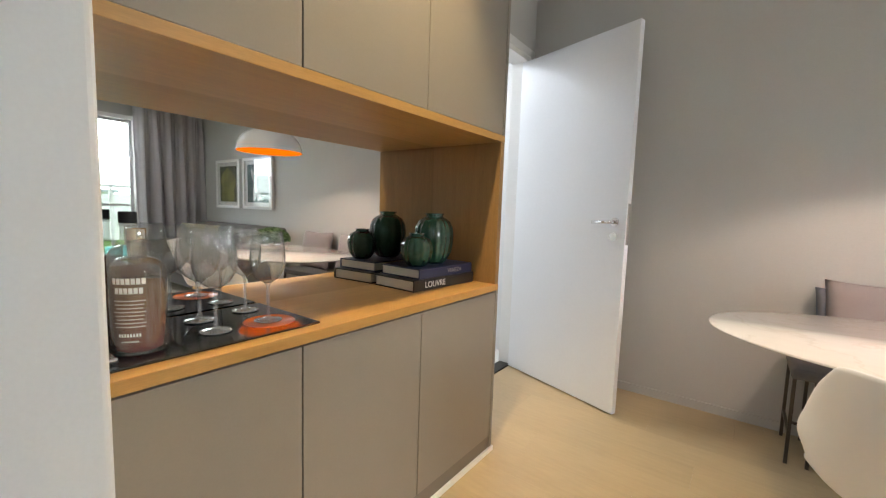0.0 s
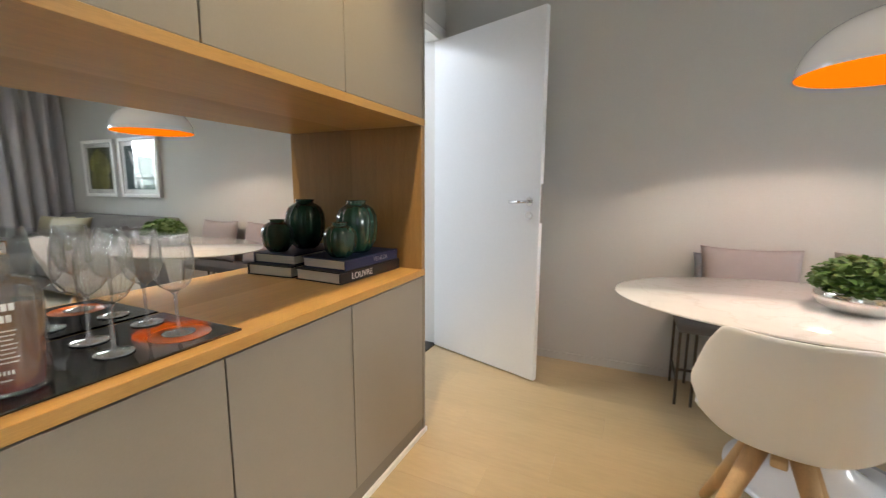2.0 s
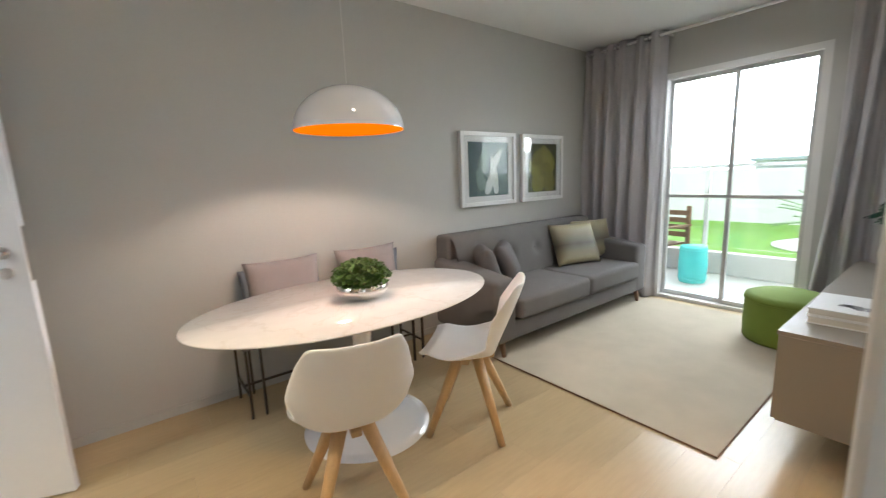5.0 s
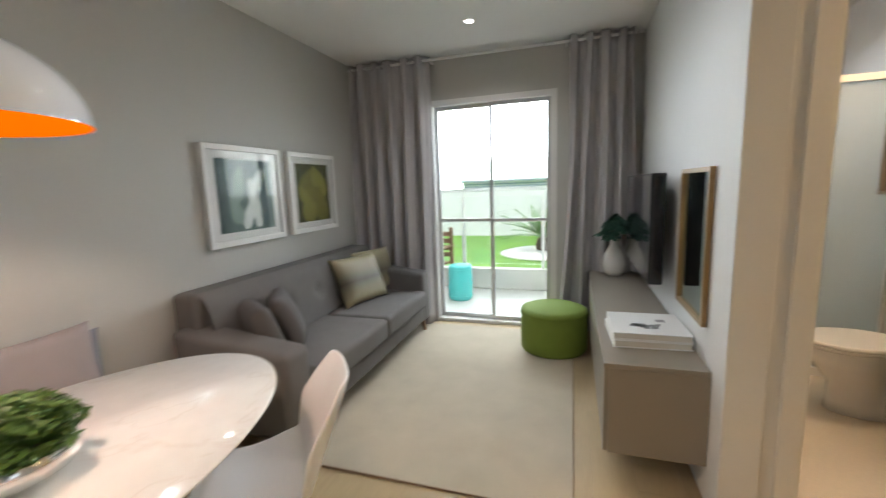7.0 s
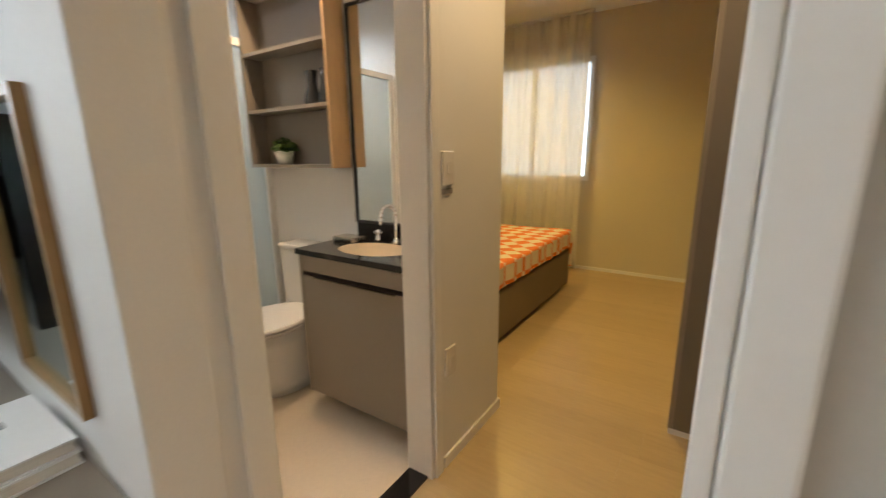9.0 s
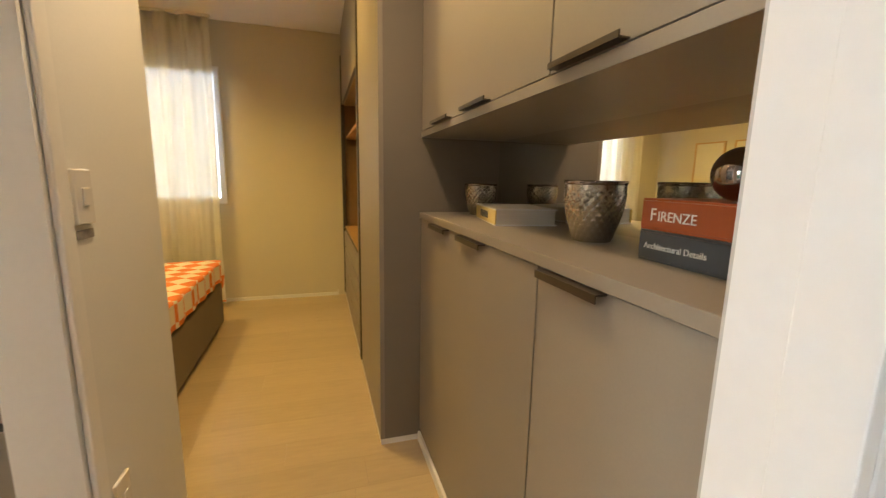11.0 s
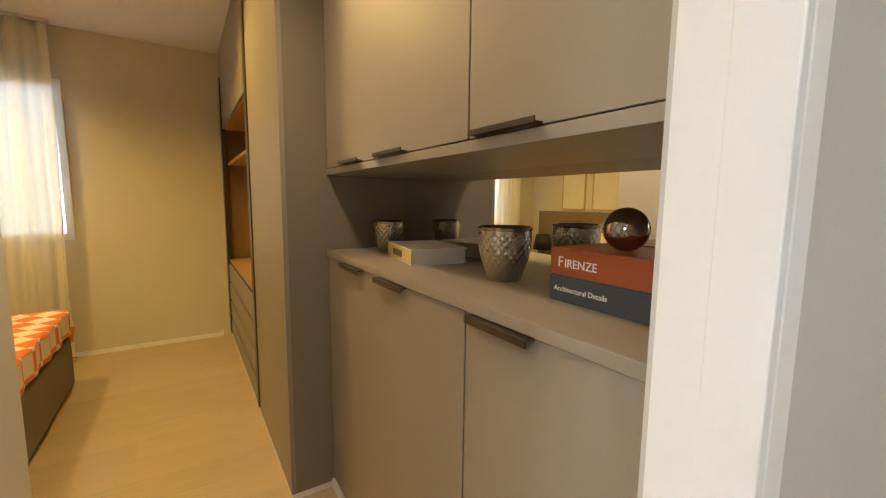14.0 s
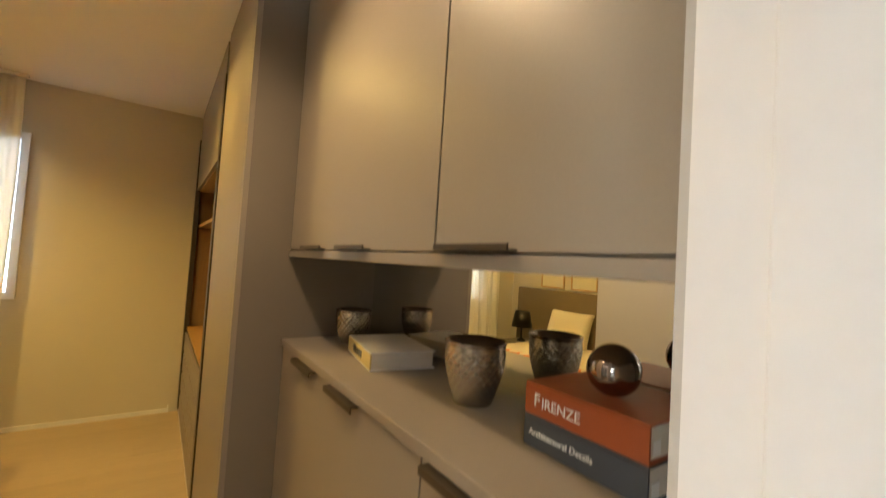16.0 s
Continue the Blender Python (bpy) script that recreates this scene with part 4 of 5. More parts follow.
tv = thing("television", "flat black television mounted on the wall", "television", 0, 0, 0)
part("housing", bx(2.74, 3.76, 0.312, 0.385, 0.775, 1.39, bevel=0.006), M_TVBLACK, tv)
part("screen", bx(2.752, 3.748, 0.3852, 0.387, 0.79, 1.378), M_BLACK, tv)
part("wall_bracket", bx(3.05, 3.45, 0.251, 0.311, 0.95, 1.22), M_BRONZE, tv)
mr = thing("wall_mirror", "rectangular mirror in an oak box frame", "mirror", 0, 0, 0)
f = bx(2.165, 2.185, 0.2505, 0.272, 0.735, 1.40, bevel=0.001)
box(f, 2.60, 2.62, 0.2505, 0.272, 0.735, 1.40, bevel=0.001)
box(f, 2.185, 2.60, 0.2505, 0.272, 1.38, 1.40, bevel=0.001)
box(f, 2.185, 2.60, 0.2505, 0.272, 0.735, 0.755, bevel=0.001)
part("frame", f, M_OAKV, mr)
part("glass", bx(2.185, 2.60, 0.2515, 0.258, 0.755, 1.38), M_TEALM, mr)


def curtain(name, label, x, y0, y1, z0, z1, folds, depth, material, along_x=False, flare=0.0, seed=0):
    rnd = random.Random(seed)
    ph = rnd.uniform(0, 6)
    def fn(u, v):
        k = v
        a = u * folds * 2 * math.pi + ph + 0.5 * math.sin(u * 7 + ph)
        off = depth * (0.6 + 0.4 * (1 - k)) * math.sin(a) + 0.012 * math.sin(3.1 * a + 4 * k)
        w_ = y0 + (y1 - y0) * u + flare * (1 - k) ** 2 * (u - 0.5) + 0.01 * math.sin(a * 0.5 + 5 * k)
        z = z0 + (z1 - z0) * k
        return (w_, x + off, z) if along_x else (x + off, w_, z)
    c = thing(name, label, "curtain", 0, 0, 0)
    ob = part("fabric", grid(fn, int(folds * 14), 24), material, c)
    so = ob.modifiers.new("thick", "SOLIDIFY")
    so.thickness = 0.003
    return c


cl = curtain("curtain", "long grey eyelet curtain, drawn aside", 4.0, 2.07, 2.875, 0.015, 2.542, 5.5, 0.062, M_CURT, seed=1)
cr_ = curtain("curtain", "long grey eyelet curtain, drawn aside", 4.0, 0.33, 0.81, 0.015, 2.542, 4, 0.058, M_CURT, flare=0.22, seed=2)
for cc, a, b_ in ((cl, 2.12, 2.84), (cr_, 0.32, 0.78)):
    for i in range(8):
        y = a + (b_ - a) * i / 7
        part("eyelet", lathe([(0.017, -0.004), (0.026, -0.004), (0.026, 0.004), (0.017, 0.004), (0.017, -0.004)], 16), M_CHROME, cc).matrix_local = pose(4.0, y, 2.502, 90, 0, 0)
r = thing("curtain_rod", "white metal curtain rod under the ceiling", "curtain rod", 0, 0, 0)
part("pole", rod((4.0, 0.27, 2.502), (4.0, 2.885, 2.502), 0.012), M_TRIM, r)
for y in (0.85, 2.06):
    part("bracket", bx(4.0, 4.118, y - 0.008, y + 0.008, 2.492, 2.512), M_TRIM, r)

# ---- balcony and garden ----
struct("ground", bx(5.75, 900, -900, 900, -0.3, -0.03), M_GRASS, "green lawn")
struct("balcony_floor", bx(4.27, 5.75, -1.5, 5.0, -0.2, -0.015), M_BALC, "pale balcony tiles")
struct("balcony_kerb", bx(5.56, 5.68, -1.5, 5.0, -0.014, 0.26, bevel=0.01), M_BALC, "low beige balcony kerb")
struct("balcony_ceiling", bx(4.28, 5.9, -1.5, 5.0, 2.62, 2.75), M_FACADE, "white balcony soffit")
rl = thing("balcony_railing", "glass balustrade with white metal posts", "railing", 5.62, 0, 0.26)
part("handrail", bx(-0.03, 0.03, -1.5, 5.0, 1.02, 1.06, bevel=0.006), M_TRIM, rl)
for i in range(6):
    y = -0.95 + 1.05 * i
    part("post", bx(-0.02, 0.02, y - 0.02, y + 0.02, 0.0, 1.02), M_TRIM, rl)
    if i < 5:
        part("glass_panel", bx(-0.004, 0.004, y + 0.03, y + 1.02, 0.06, 0.96), M_WINGLASS, rl).visible_shadow = False
st = thing("garden_stool", "turquoise ceramic drum stool on the balcony", "stool", 5.02, 2.10, -0.015)
part("body", lathe([(0, 0), (0.13, 0), (0.14, 0.02), (0.15, 0.2), (0.14, 0.40), (0.13, 0.425), (0, 0.43)], 40), M_STOOL, st)
for z in (0.045, 0.37):
    part("rim", lathe([(0.142, z), (0.151, z + 0.007), (0.142, z + 0.014)], 40), M_STOOL, st)
gc = thing("garden_chair", "teak slatted armchair on the balcony", "chair", 5.15, 2.62, -0.015, 80)
for sx in (-0.27, 0.27):
    for sy in (-0.27, 0.27):
        part("leg", bx(sx - 0.02, sx + 0.02, sy - 0.02, sy + 0.02, 0, 0.60 if sy > 0 else 0.85), M_TEAK, gc)
    part("armrest", bx(sx - 0.03, sx + 0.03, -0.30, 0.32, 0.601, 0.625, bevel=0.005), M_TEAK, gc)
for i in range(7):
    part("seat_slat", bx(-0.25, 0.25, -0.27 + 0.08 * i, -0.21 + 0.08 * i, 0.38, 0.40), M_TEAK, gc)
for i in range(4):
    part("back_slat", bx(-0.25, 0.25, -0.28, -0.262, 0.46 + 0.09 * i, 0.52 + 0.09 * i), M_TEAK, gc)
struct("garden_wall", bx(11.5, 11.7, -40, 40, -0.03, 1.22), M_FACADE, "white garden wall")
solo("pebble_bed", lathe([(0, 0.0), (0.85, 0.0), (0.85, 0.02), (0.7, 0.06), (0, 0.08)], 40), M_PEBBLE, "round bed of white pebbles in the lawn", "pebbles", 8.6, 1.35, -0.03, kind="stuff")
pt = thing("cycad_palm", "low palm with feathery arching fronds", "palm", 8.6, 1.35, 0.04)
part("trunk", lathe([(0, 0), (0.13, 0), (0.15, 0.10), (0.12, 0.22), (0.05, 0.28), (0, 0.29)], 16, wave=0.2, ribs=9), M_TRUNK, pt)
rnd = random.Random(9)
for k in range(34):
    az, el, ln = k * 2.4, rnd.uniform(0.15, 1.3), rnd.uniform(0.75, 1.0)
    bm = bmesh.new()
    N = 18
    P = []
    for i in range(N + 1):
        q = i / N
        rr = ln * q * math.cos(el) * (1 + 0.15 * q)
        P.append(Vector((rr * math.cos(az), rr * math.sin(az), 0.26 + ln * q * math.sin(el) - 0.45 * ln * q * q * math.cos(el) * 0.6)))
    side = Vector((-math.sin(az), math.cos(az), 0))
    for i in range(2, N):
        wl = 0.17 * math.sin(math.pi * (i / N) ** 0.7) + 0.02
        fw = (P[i + 1] - P[i]).normalized()
        for sg in (1, -1):
            tip = P[i] + side * sg * wl + fw * wl * 0.6 + Vector((0, 0, 0.03))
            bm.faces.new([bm.verts.new(x) for x in (P[i] - fw * 0.008, tip, P[i] + fw * 0.014)])
    for i in range(N):
        rod(P[i], P[i + 1], 0.006, n=4, bm=bm)
    part("frond", bm, M_PALM, pt)
fb = thing("far_building", "distant white building with grey louvre bands", "building", 62, -16, -1.55)
part("wall", bx(0, 12, 0, 33, 0, 3.4), M_FACADE, fb)
part("roof", bx(-0.4, 12.4, -0.4, 33.4, 3.4, 3.75), M_LOUVRE, fb)
for i in range(8):
    part("louvre", bx(-0.15, -0.01, 0.3, 32.7, 0.5 + 0.36 * i, 0.68 + 0.36 * i), M_LOUVRE, fb)
fb = thing("far_block", "distant pale apartment block with rows of windows", "building", 70, 45, -0.03)
part("wall", bx(0, 15, 0, 30, 0, 18), M_FACADE, fb)
part("roof", bx(-0.3, 15.3, -0.3, 30.3, 18, 18.6), M_FACADE, fb)
for i in range(9):
    for j in range(6):
        part("window", bx(-0.06, -0.01, 1.5 + 3.2 * i, 3.2 + 3.2 * i, 1.2 + 2.9 * j, 2.6 + 2.9 * j), M_LOUVRE, fb)

struct("backdrop", bx(220, 221, -400, 400, -1, 260), glow("overcast_sky", (0.93, 0.97, 1.0), 2.6), "bright white overcast sky")

# ---- corridor cabinet ----
HX, HY0, HY1 = 1.0, -1.476, 0.055
HB = 0.602
for a, b_, pulls in ((-1.474, -0.436, ((-1.27, -1.06), (-0.925, -0.725))), (-0.434, 0.053, ((-0.408, -0.215),))):
    lo = thing("base_cabinet", "greige base cabinet with slim bronze edge pull", "cabinet", 0, 0, 0, group="corridor base cabinets")
    part("body", bx(HB, HX - 0.02, a, b_, 0.06, 1.095), M_GREIGE_D, lo)
    dl = part("door", bx(HX - 0.018, HX, a + 0.0015, b_ - 0.0015, 0.062, 1.100, bevel=0.0015), M_GREIGE, lo)
    up = thing("wall_cabinet", "greige upper cabinet with slim bronze edge pull", "cabinet", 0, 0, 0, group="corridor upper cabinets")
    part("body", bx(HB, HX - 0.02, a, b_, 1.482, CH - 0.003), M_GREIGE_D, up)
    du = part("door", bx(HX - 0.018, HX, a + 0.0015, b_ - 0.0015, 1.484, CH - 0.006, bevel=0.0015), M_GREIGE, up)
    for h0, h1 in pulls:
        part("pull", box(bx(HX + 0.0005, HX + 0.024, h0, h1, 1.0965, 1.0995), HX + 0.021, HX + 0.024, h0, h1, 1.084, 1.0965), M_BRONZE, dl, "bronze edge pull")
        part("pull", box(bx(HX + 0.0005, HX + 0.022, h0, h1, 1.4855, 1.4885), HX + 0.019, HX + 0.022, h0, h1, 1.4885, 1.4965), M_BRONZE, du, "bronze edge pull")
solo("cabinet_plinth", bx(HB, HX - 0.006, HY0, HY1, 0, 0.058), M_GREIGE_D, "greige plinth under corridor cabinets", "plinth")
solo("skirting_strip", bx(HX - 0.004, HX + 0.008, HY0, HY1, 0, 0.045), M_TRIM, "white strip along the cabinet foot", "trim", kind="structure")
n = thing("corridor_niche", "greige open niche with mirror back", "niche")
part("counter", bx(HB, HX + 0.008, HY0, HY1, 1.103, 1.130, bevel=0.002), M_GREIGE, n)
part("top_panel", bx(HB, HX + 0.004, HY0, HY1, 1.455, 1.480, bevel=0.001), M_GREIGE, n)
part("mirror", bx(0.622, 0.626, HY0, HY1, 1.131, 1.454), M_MIRROR, n, "clear mirror back panel")
part("backing", bx(HB, 0.6215, HY0, HY1, 1.131, 1.454), M_DARK, n)
HT = 1.1305


def textured_cup(x, y, r, h, label):
    c = thing("metal_cup", label, "cup", x, y, HT, group="metal cups")
    bm = bmesh.new()
    steps, rows = 192, 72
    prof = lambda q: r * (0.62 + 0.38 * math.sin(min(1, q * 1.25) * math.pi / 2))
    rings = []
    for j in range(rows + 1):
        q = j / rows
        ring = []
        for i in range(steps):
            a = 2 * math.pi * i / steps
            k = prof(q) * (1 + (0.034 * abs(math.cos(10 * a + 18 * q) * math.cos(10 * a - 18 * q)) - 0.014 if q < 0.86 else 0))
            ring.append(bm.verts.new((k * math.cos(a), k * math.sin(a), h * q)))
        rings.append(ring)
    for p, q in zip(rings, rings[1:]):
        for i in range(steps):
            bm.faces.new((p[i], p[(i + 1) % steps], q[(i + 1) % steps], q[i])).smooth = True
    bm.faces.new(rings[0][::-1])
    part("body", bm, M_PEWTER, c)
    part("lining", lathe([(r * 0.99, h * 0.93), (r * 1.03, h * 0.96), (r * 1.035, h), (r * 1.0, h * 1.008), (r * 0.95, h), (r * 0.90, h * 0.6), (r * 0.6, h * 0.12), (0, h * 0.1)], 40), M_BALL, c, "smooth dark rim and inside")
    return c


textured_cup(0.775, -1.33, 0.068, 0.130, "small hammered pewter cup on the counter")
textured_cup(0.775, -0.565, 0.074, 0.150, "large hammered pewter cup on the counter")
bb = book("city_book", "white city book with a yellow spine", 0.30, 0.21, 0.055, M_BWHITE, 0.765, -1.03, HT, 80, spine=M_BYEL)
for i, x in enumerate((-0.07, -0.045, -0.02, 0.005, 0.03)):
    part("spine_bar", bx(x, x + 0.018, -0.1072, -0.1062, 0.016, 0.040), M_BSLATE, bb)
b1 = book("slate_design_book", "slate design book at the bottom of the stack", 0.243, 0.20, 0.059, M_BSLATE, 0.735, -0.214, HT, 89, text="Architectural Details", size=0.0165, text_x=-0.108)
part("sticker", bx(0.1216, 0.1222, -0.09, -0.07, 0.012, 0.034), M_INK, b1)
b2 = book("red_city_book", "rust red city book on the slate one", 0.243, 0.20, 0.059, M_BRED, 0.735, -0.214, HT + 0.060, 89, text="F", size=0.033, text_x=-0.10)
writing("IRENZE", 0.026, M_INK, b2, pose(-0.081, -0.1016, 0.0183, 90, 0, 0))
part("sticker", bx(0.1216, 0.1222, -0.09, -0.07, 0.012, 0.034), M_INK, b2)
sp = thing("ornament_ball", "dark polished chrome ball on the books", "ball", 0.765, -0.20, HT + 0.1195)
part("sphere", lathe([(0.0455 * math.sin(a), 0.0455 - 0.0455 * math.cos(a)) for a in [math.pi * i / 28 for i in range(29)]], 48), M_BALL, sp)

# ---- bedroom ----
wx = 1.19
wd = thing("wardrobe", "tall greige built-in wardrobe with open oak bay", "wardrobe", 0, 0, 0)
part("end_panel", bx(0.602, wx - 0.02, -1.502, -1.4785, 0.03, BCH - 0.134), M_GREIGE_D, wd)
part("front_stile", bx(wx - 0.0195, wx, -1.53, -1.4785, 0.03, BCH - 0.134), M_GREIGE, wd)
part("body", bx(0.605, wx - 0.021, -2.35, -1.5025, 0.03, BCH - 0.003), M_GREIGE_D, wd)
part("door", bx(wx - 0.02, wx, -2.35, -1.532, 0.035, BCH - 0.006, bevel=0.0015), M_GREIGE, wd)
part("plinth", bx(0.605, wx - 0.003, -4.16, -1.48, 0.0, 0.029), M_TRIM, wd, "white foot strip")
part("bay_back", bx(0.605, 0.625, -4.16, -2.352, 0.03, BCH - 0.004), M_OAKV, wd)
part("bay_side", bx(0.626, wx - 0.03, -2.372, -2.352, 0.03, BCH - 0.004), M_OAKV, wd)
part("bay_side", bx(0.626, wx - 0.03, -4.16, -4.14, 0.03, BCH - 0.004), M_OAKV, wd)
for y0, y1 in ((-2.43, -2.352), (-4.16, -4.06)):
    part("dark_profile", bx(wx - 0.028, wx + 0.008, y0, y1, 0.05, 2.45), M_BRONZE, wd, "dark bronze handle profile")
part("upper_door", bx(wx - 0.02, wx, -4.058, -2.432, 1.99, BCH - 0.006, bevel=0.0015), M_GREIGE, wd)
part("upper_body", bx(0.63, wx - 0.022, -4.055, -2.435, 1.98, BCH - 0.008), M_OAK, wd)
part("shelf", bx(0.626, wx - 0.04, -4.138, -2.374, 1.66, 1.685), M_OAK, wd)
part("bay_floor", bx(0.626, wx - 0.01, -4.055, -2.435, 0.755, 0.775), M_OAK, wd)
for k in range(4):
    z0 = 0.04 + k * 0.178
    part("drawer", bx(0.64, wx, -4.056, -2.434, z0, z0 + 0.150, bevel=0.0015), M_GREIGE, wd)
    # Near-black block stands in for the shade between two drawers.
    part("drawer_gap_shade", bx(0.64, wx - 0.015, -4.056, -2.434, z0 + 0.151, z0 + 0.177), M_DARK, wd)
for y, m in ((-2.75, M_PILLOW), (-3.1, M_BED)):
    solo("folded_blanket", bx(-0.14, 0.14, -0.15, 0.15, 0, 0.07, bevel=0.02, seg=3), m, "folded blanket on the wardrobe shelf", "blanket", 0.95, y, 1.686, group="folded blankets")

bed = thing("bed", "double bed with taupe fabric base", "bed", 0, 0, 0)
BX0, BX1, BY0, BY1 = 2.25, 4.15, -3.45, -1.78
part("base", bx(BX0, BX1, BY0, BY1, 0.03, 0.38, bevel=0.02, seg=3), M_BED, bed)
part("mattress", bx(BX0, BX1, BY0, BY1, 0.382, 0.56, bevel=0.04, seg=3), M_PILLOW, bed)
part("headboard", bx(4.10, 4.165, -4.0, -1.5, 0.0, 1.22, bevel=0.012), M_BED, bed, "tall taupe upholstered headboard")
for x in (2.35, 4.0):
    for y in (-3.3, -1.95):
        part("foot", bx(x - 0.03, x + 0.03, y - 0.03, y + 0.03, 0, 0.032), M_SOLE, bed)


def throw_fn(u, v):
    s_, q = u * 1.05, BY0 - 0.36 + v * (BY1 - BY0 + 0.72)
    y, drop = q, 0.0
    if q < BY0:
        y, drop = BY0 - 0.012 - 0.01 * math.sin(s_ * 30), BY0 - q
    elif q > BY1:
        y, drop = BY1 + 0.012 + 0.01 * math.sin(s_ * 30), q - BY1
    if s_ < 0.16:
        x, d2 = BX0 - 0.012 + 0.008 * math.sin(q * 25), 0.16 - s_
    else:
        x, d2 = BX0 + (s_ - 0.16), 0.0
    return (x, y, 0.570 - max(drop, d2) + 0.004 * math.sin(q * 9 + s_ * 6))


solo("bed_throw", grid(throw_fn, 40, 70), M_CHECK, "orange and cream checked throw over the bed foot", "throw")
for y in (-3.05, -2.25):
    solo("pillow", pillow(0.65, 0.45, 0.16, int(-y * 10)), M_PILLOW, "plump cream pillow against the headboard", "pillow", 3.97, y, 0.56, 90, group="bed pillows", rx=18)
for y in (-3.62, -3.13):
    p = thing("framed_picture", "thin framed pale sketch above the headboard", "picture", 4.168, y, 1.25, 0, group="bedroom pictures")
    f = bx(-0.02, 0, 0, 0.015, 0, 0.50)
    box(f, -0.02, 0, 0.365, 0.38, 0, 0.50)
    box(f, -0.02, 0, 0.015, 0.365, 0, 0.015)
    box(f, -0.02, 0, 0.015, 0.365, 0.485, 0.50)
    part("frame", f, M_LEG, p)
    part("print", bx(-0.010, -0.002, 0.015, 0.365, 0.015, 0.485), M_PIC3, p)
ns = thing("nightstand", "dark bedside cabinet beside the bed", "nightstand", 3.95, -3.75, 0)
part("body", bx(-0.2, 0.18, -0.22, 0.22, 0.05, 0.5, bevel=0.005), M_GREIGE_D, ns)
part("plinth", bx(-0.18, 0.16, -0.2, 0.2, 0.0, 0.049), M_DARK, ns)
tl = thing("table_lamp", "black table lamp on the bedside cabinet", "lamp", 3.95, -3.75, 0.501)
part("base", lathe([(0, 0), (0.06, 0), (0.05, 0.02), (0.012, 0.04), (0.012, 0.2), (0, 0.2)], 24), M_SOLE, tl)
part("shade", lathe([(0.14, 0.19), (0.10, 0.40), (0.098, 0.40), (0.136, 0.19), (0.14, 0.19)], 32), M_BBLACK, tl)

curtain("curtain", "sheer cream floor-length bedroom curtain", -4.06, 2.335, 3.75, 0.03, 2.655, 8, 0.045, M_SHEER, along_x=True, seed=4)
r = thing("curtain_rod", "slim white curtain track in the bedroom", "curtain rod", 0, 0, 0)
part("track", bx(2.32, 3.8, -4.075, -4.045, 2.657, BCH - 0.001), M_TRIM, r)

# ---- bathroom ----
VX0, VX1, VYF, VYB = 2.07, 2.785, -0.74, -1.128
def pierced_slab(x0, x1, y0, y1, t, cx, cy, ra, rb, n=64):
    """Rectangular stone top with an oval cut-out."""
    bm = bmesh.new()
    corners = [math.atan2(y - cy, x - cx) for x in (x0, x1) for y in (y0, y1)]
    angles = sorted([-math.pi + 2 * math.pi * (i + 0.5) / n for i in range(n)] + corners)
    loops = []
    for a in angles:
        c, d = math.cos(a), math.sin(a)
        k = min(((x1 if c > 0 else x0) - cx) / c if abs(c) > 1e-6 else 9, ((y1 if d > 0 else y0) - cy) / d if abs(d) > 1e-6 else 9)
        q = 1 / math.sqrt((c / ra) ** 2 + (d / rb) ** 2)
        loops.append([bm.verts.new((cx + m * c, cy + m * d, z)) for m, z in ((q, 0), (q, t), (k, t), (k, 0))])
    for p, q in zip(loops, loops[1:] + loops[:1]):
        for i in range(4):
            bm.faces.new((p[i], p[(i + 1) % 4], q[(i + 1) % 4], q[i]))
    bmesh.ops.recalc_face_normals(bm, faces=bm.faces)
    return bm


v = thing("vanity_cabinet", "greige wall-hung vanity cabinet", "vanity", 0, 0, 0)
part("body", bx(VX0, VX1 - 0.03, VYB, VYF - 0.012, 0.09, 0.69), M_GREIGE_D, v)
part("side_panel", bx(VX1 - 0.0295, VX1 - 0.0095, VYB + 0.001, VYF + 0.006, 0.089, 0.816, bevel=0.001), M_GREIGE, v)
part("drawer_front", bx(VX0 + 0.002, VX1 - 0.031, VYF - 0.0115, VYF + 0.004, 0.735, 0.814, bevel=0.001), M_GREIGE, v)
part("door", bx(VX0 + 0.002, VX1 - 0.031, VYF - 0.0115, VYF + 0.004, 0.093, 0.715, bevel=0.001), M_GREIGE, v)
part("pull", bx(VX0 + 0.1, VX1 - 0.12, VYF + 0.0045, VYF + 0.016, 0.712, 0.7165), M_BRONZE, v)
ct = thing("vanity_counter", "black granite vanity top with an oval basin", "counter", 0, 0, 0.817)
part("slab", pierced_slab(VX0, VX1 + 0.004, VYB, VYF + 0.016, 0.026, 2.45, -0.92, 0.20, 0.14), M_GRANITE, ct)
part("upstand", bx(VX0, 2.745, VYB, VYB + 0.02, 0.0265, 0.105), M_GRANITE, ct)
bs = lathe([(1.0, 0.022), (0.99, 0.0), (0.95, -0.03), (0.84, -0.07), (0.6, -0.10), (0.2, -0.112), (0, -0.113)], 48)
bmesh.ops.scale(bs, vec=(0.199, 0.139, 1), verts=bs.verts)
bs2 = part("basin", bs, M_BASIN, ct, "cream oval basin sunk into the top")
part("drain", lathe([(0, 0.0), (0.020, 0.0), (0.022, -0.004)], 20), M_CHROME, ct, "round chrome drain").matrix_local = pose(2.45, -0.92, -0.108)
bs2.matrix_local = pose(2.45, -0.92, 0.0)
fa = thing("faucet", "chrome swan-neck basin tap", "faucet", 2.44, -1.07, 0.8435)
pts = [(0, 0, 0.0), (0, 0, 0.14)] + [(0, 0.055 - 0.055 * math.cos(a), 0.14 + 0.055 * math.sin(a)) for a in [math.pi * i / 8 for i in range(1, 9)]] + [(0, 0.11, 0.115)]
part("spout", tube(pts, 0.009), M_CHROME, fa)
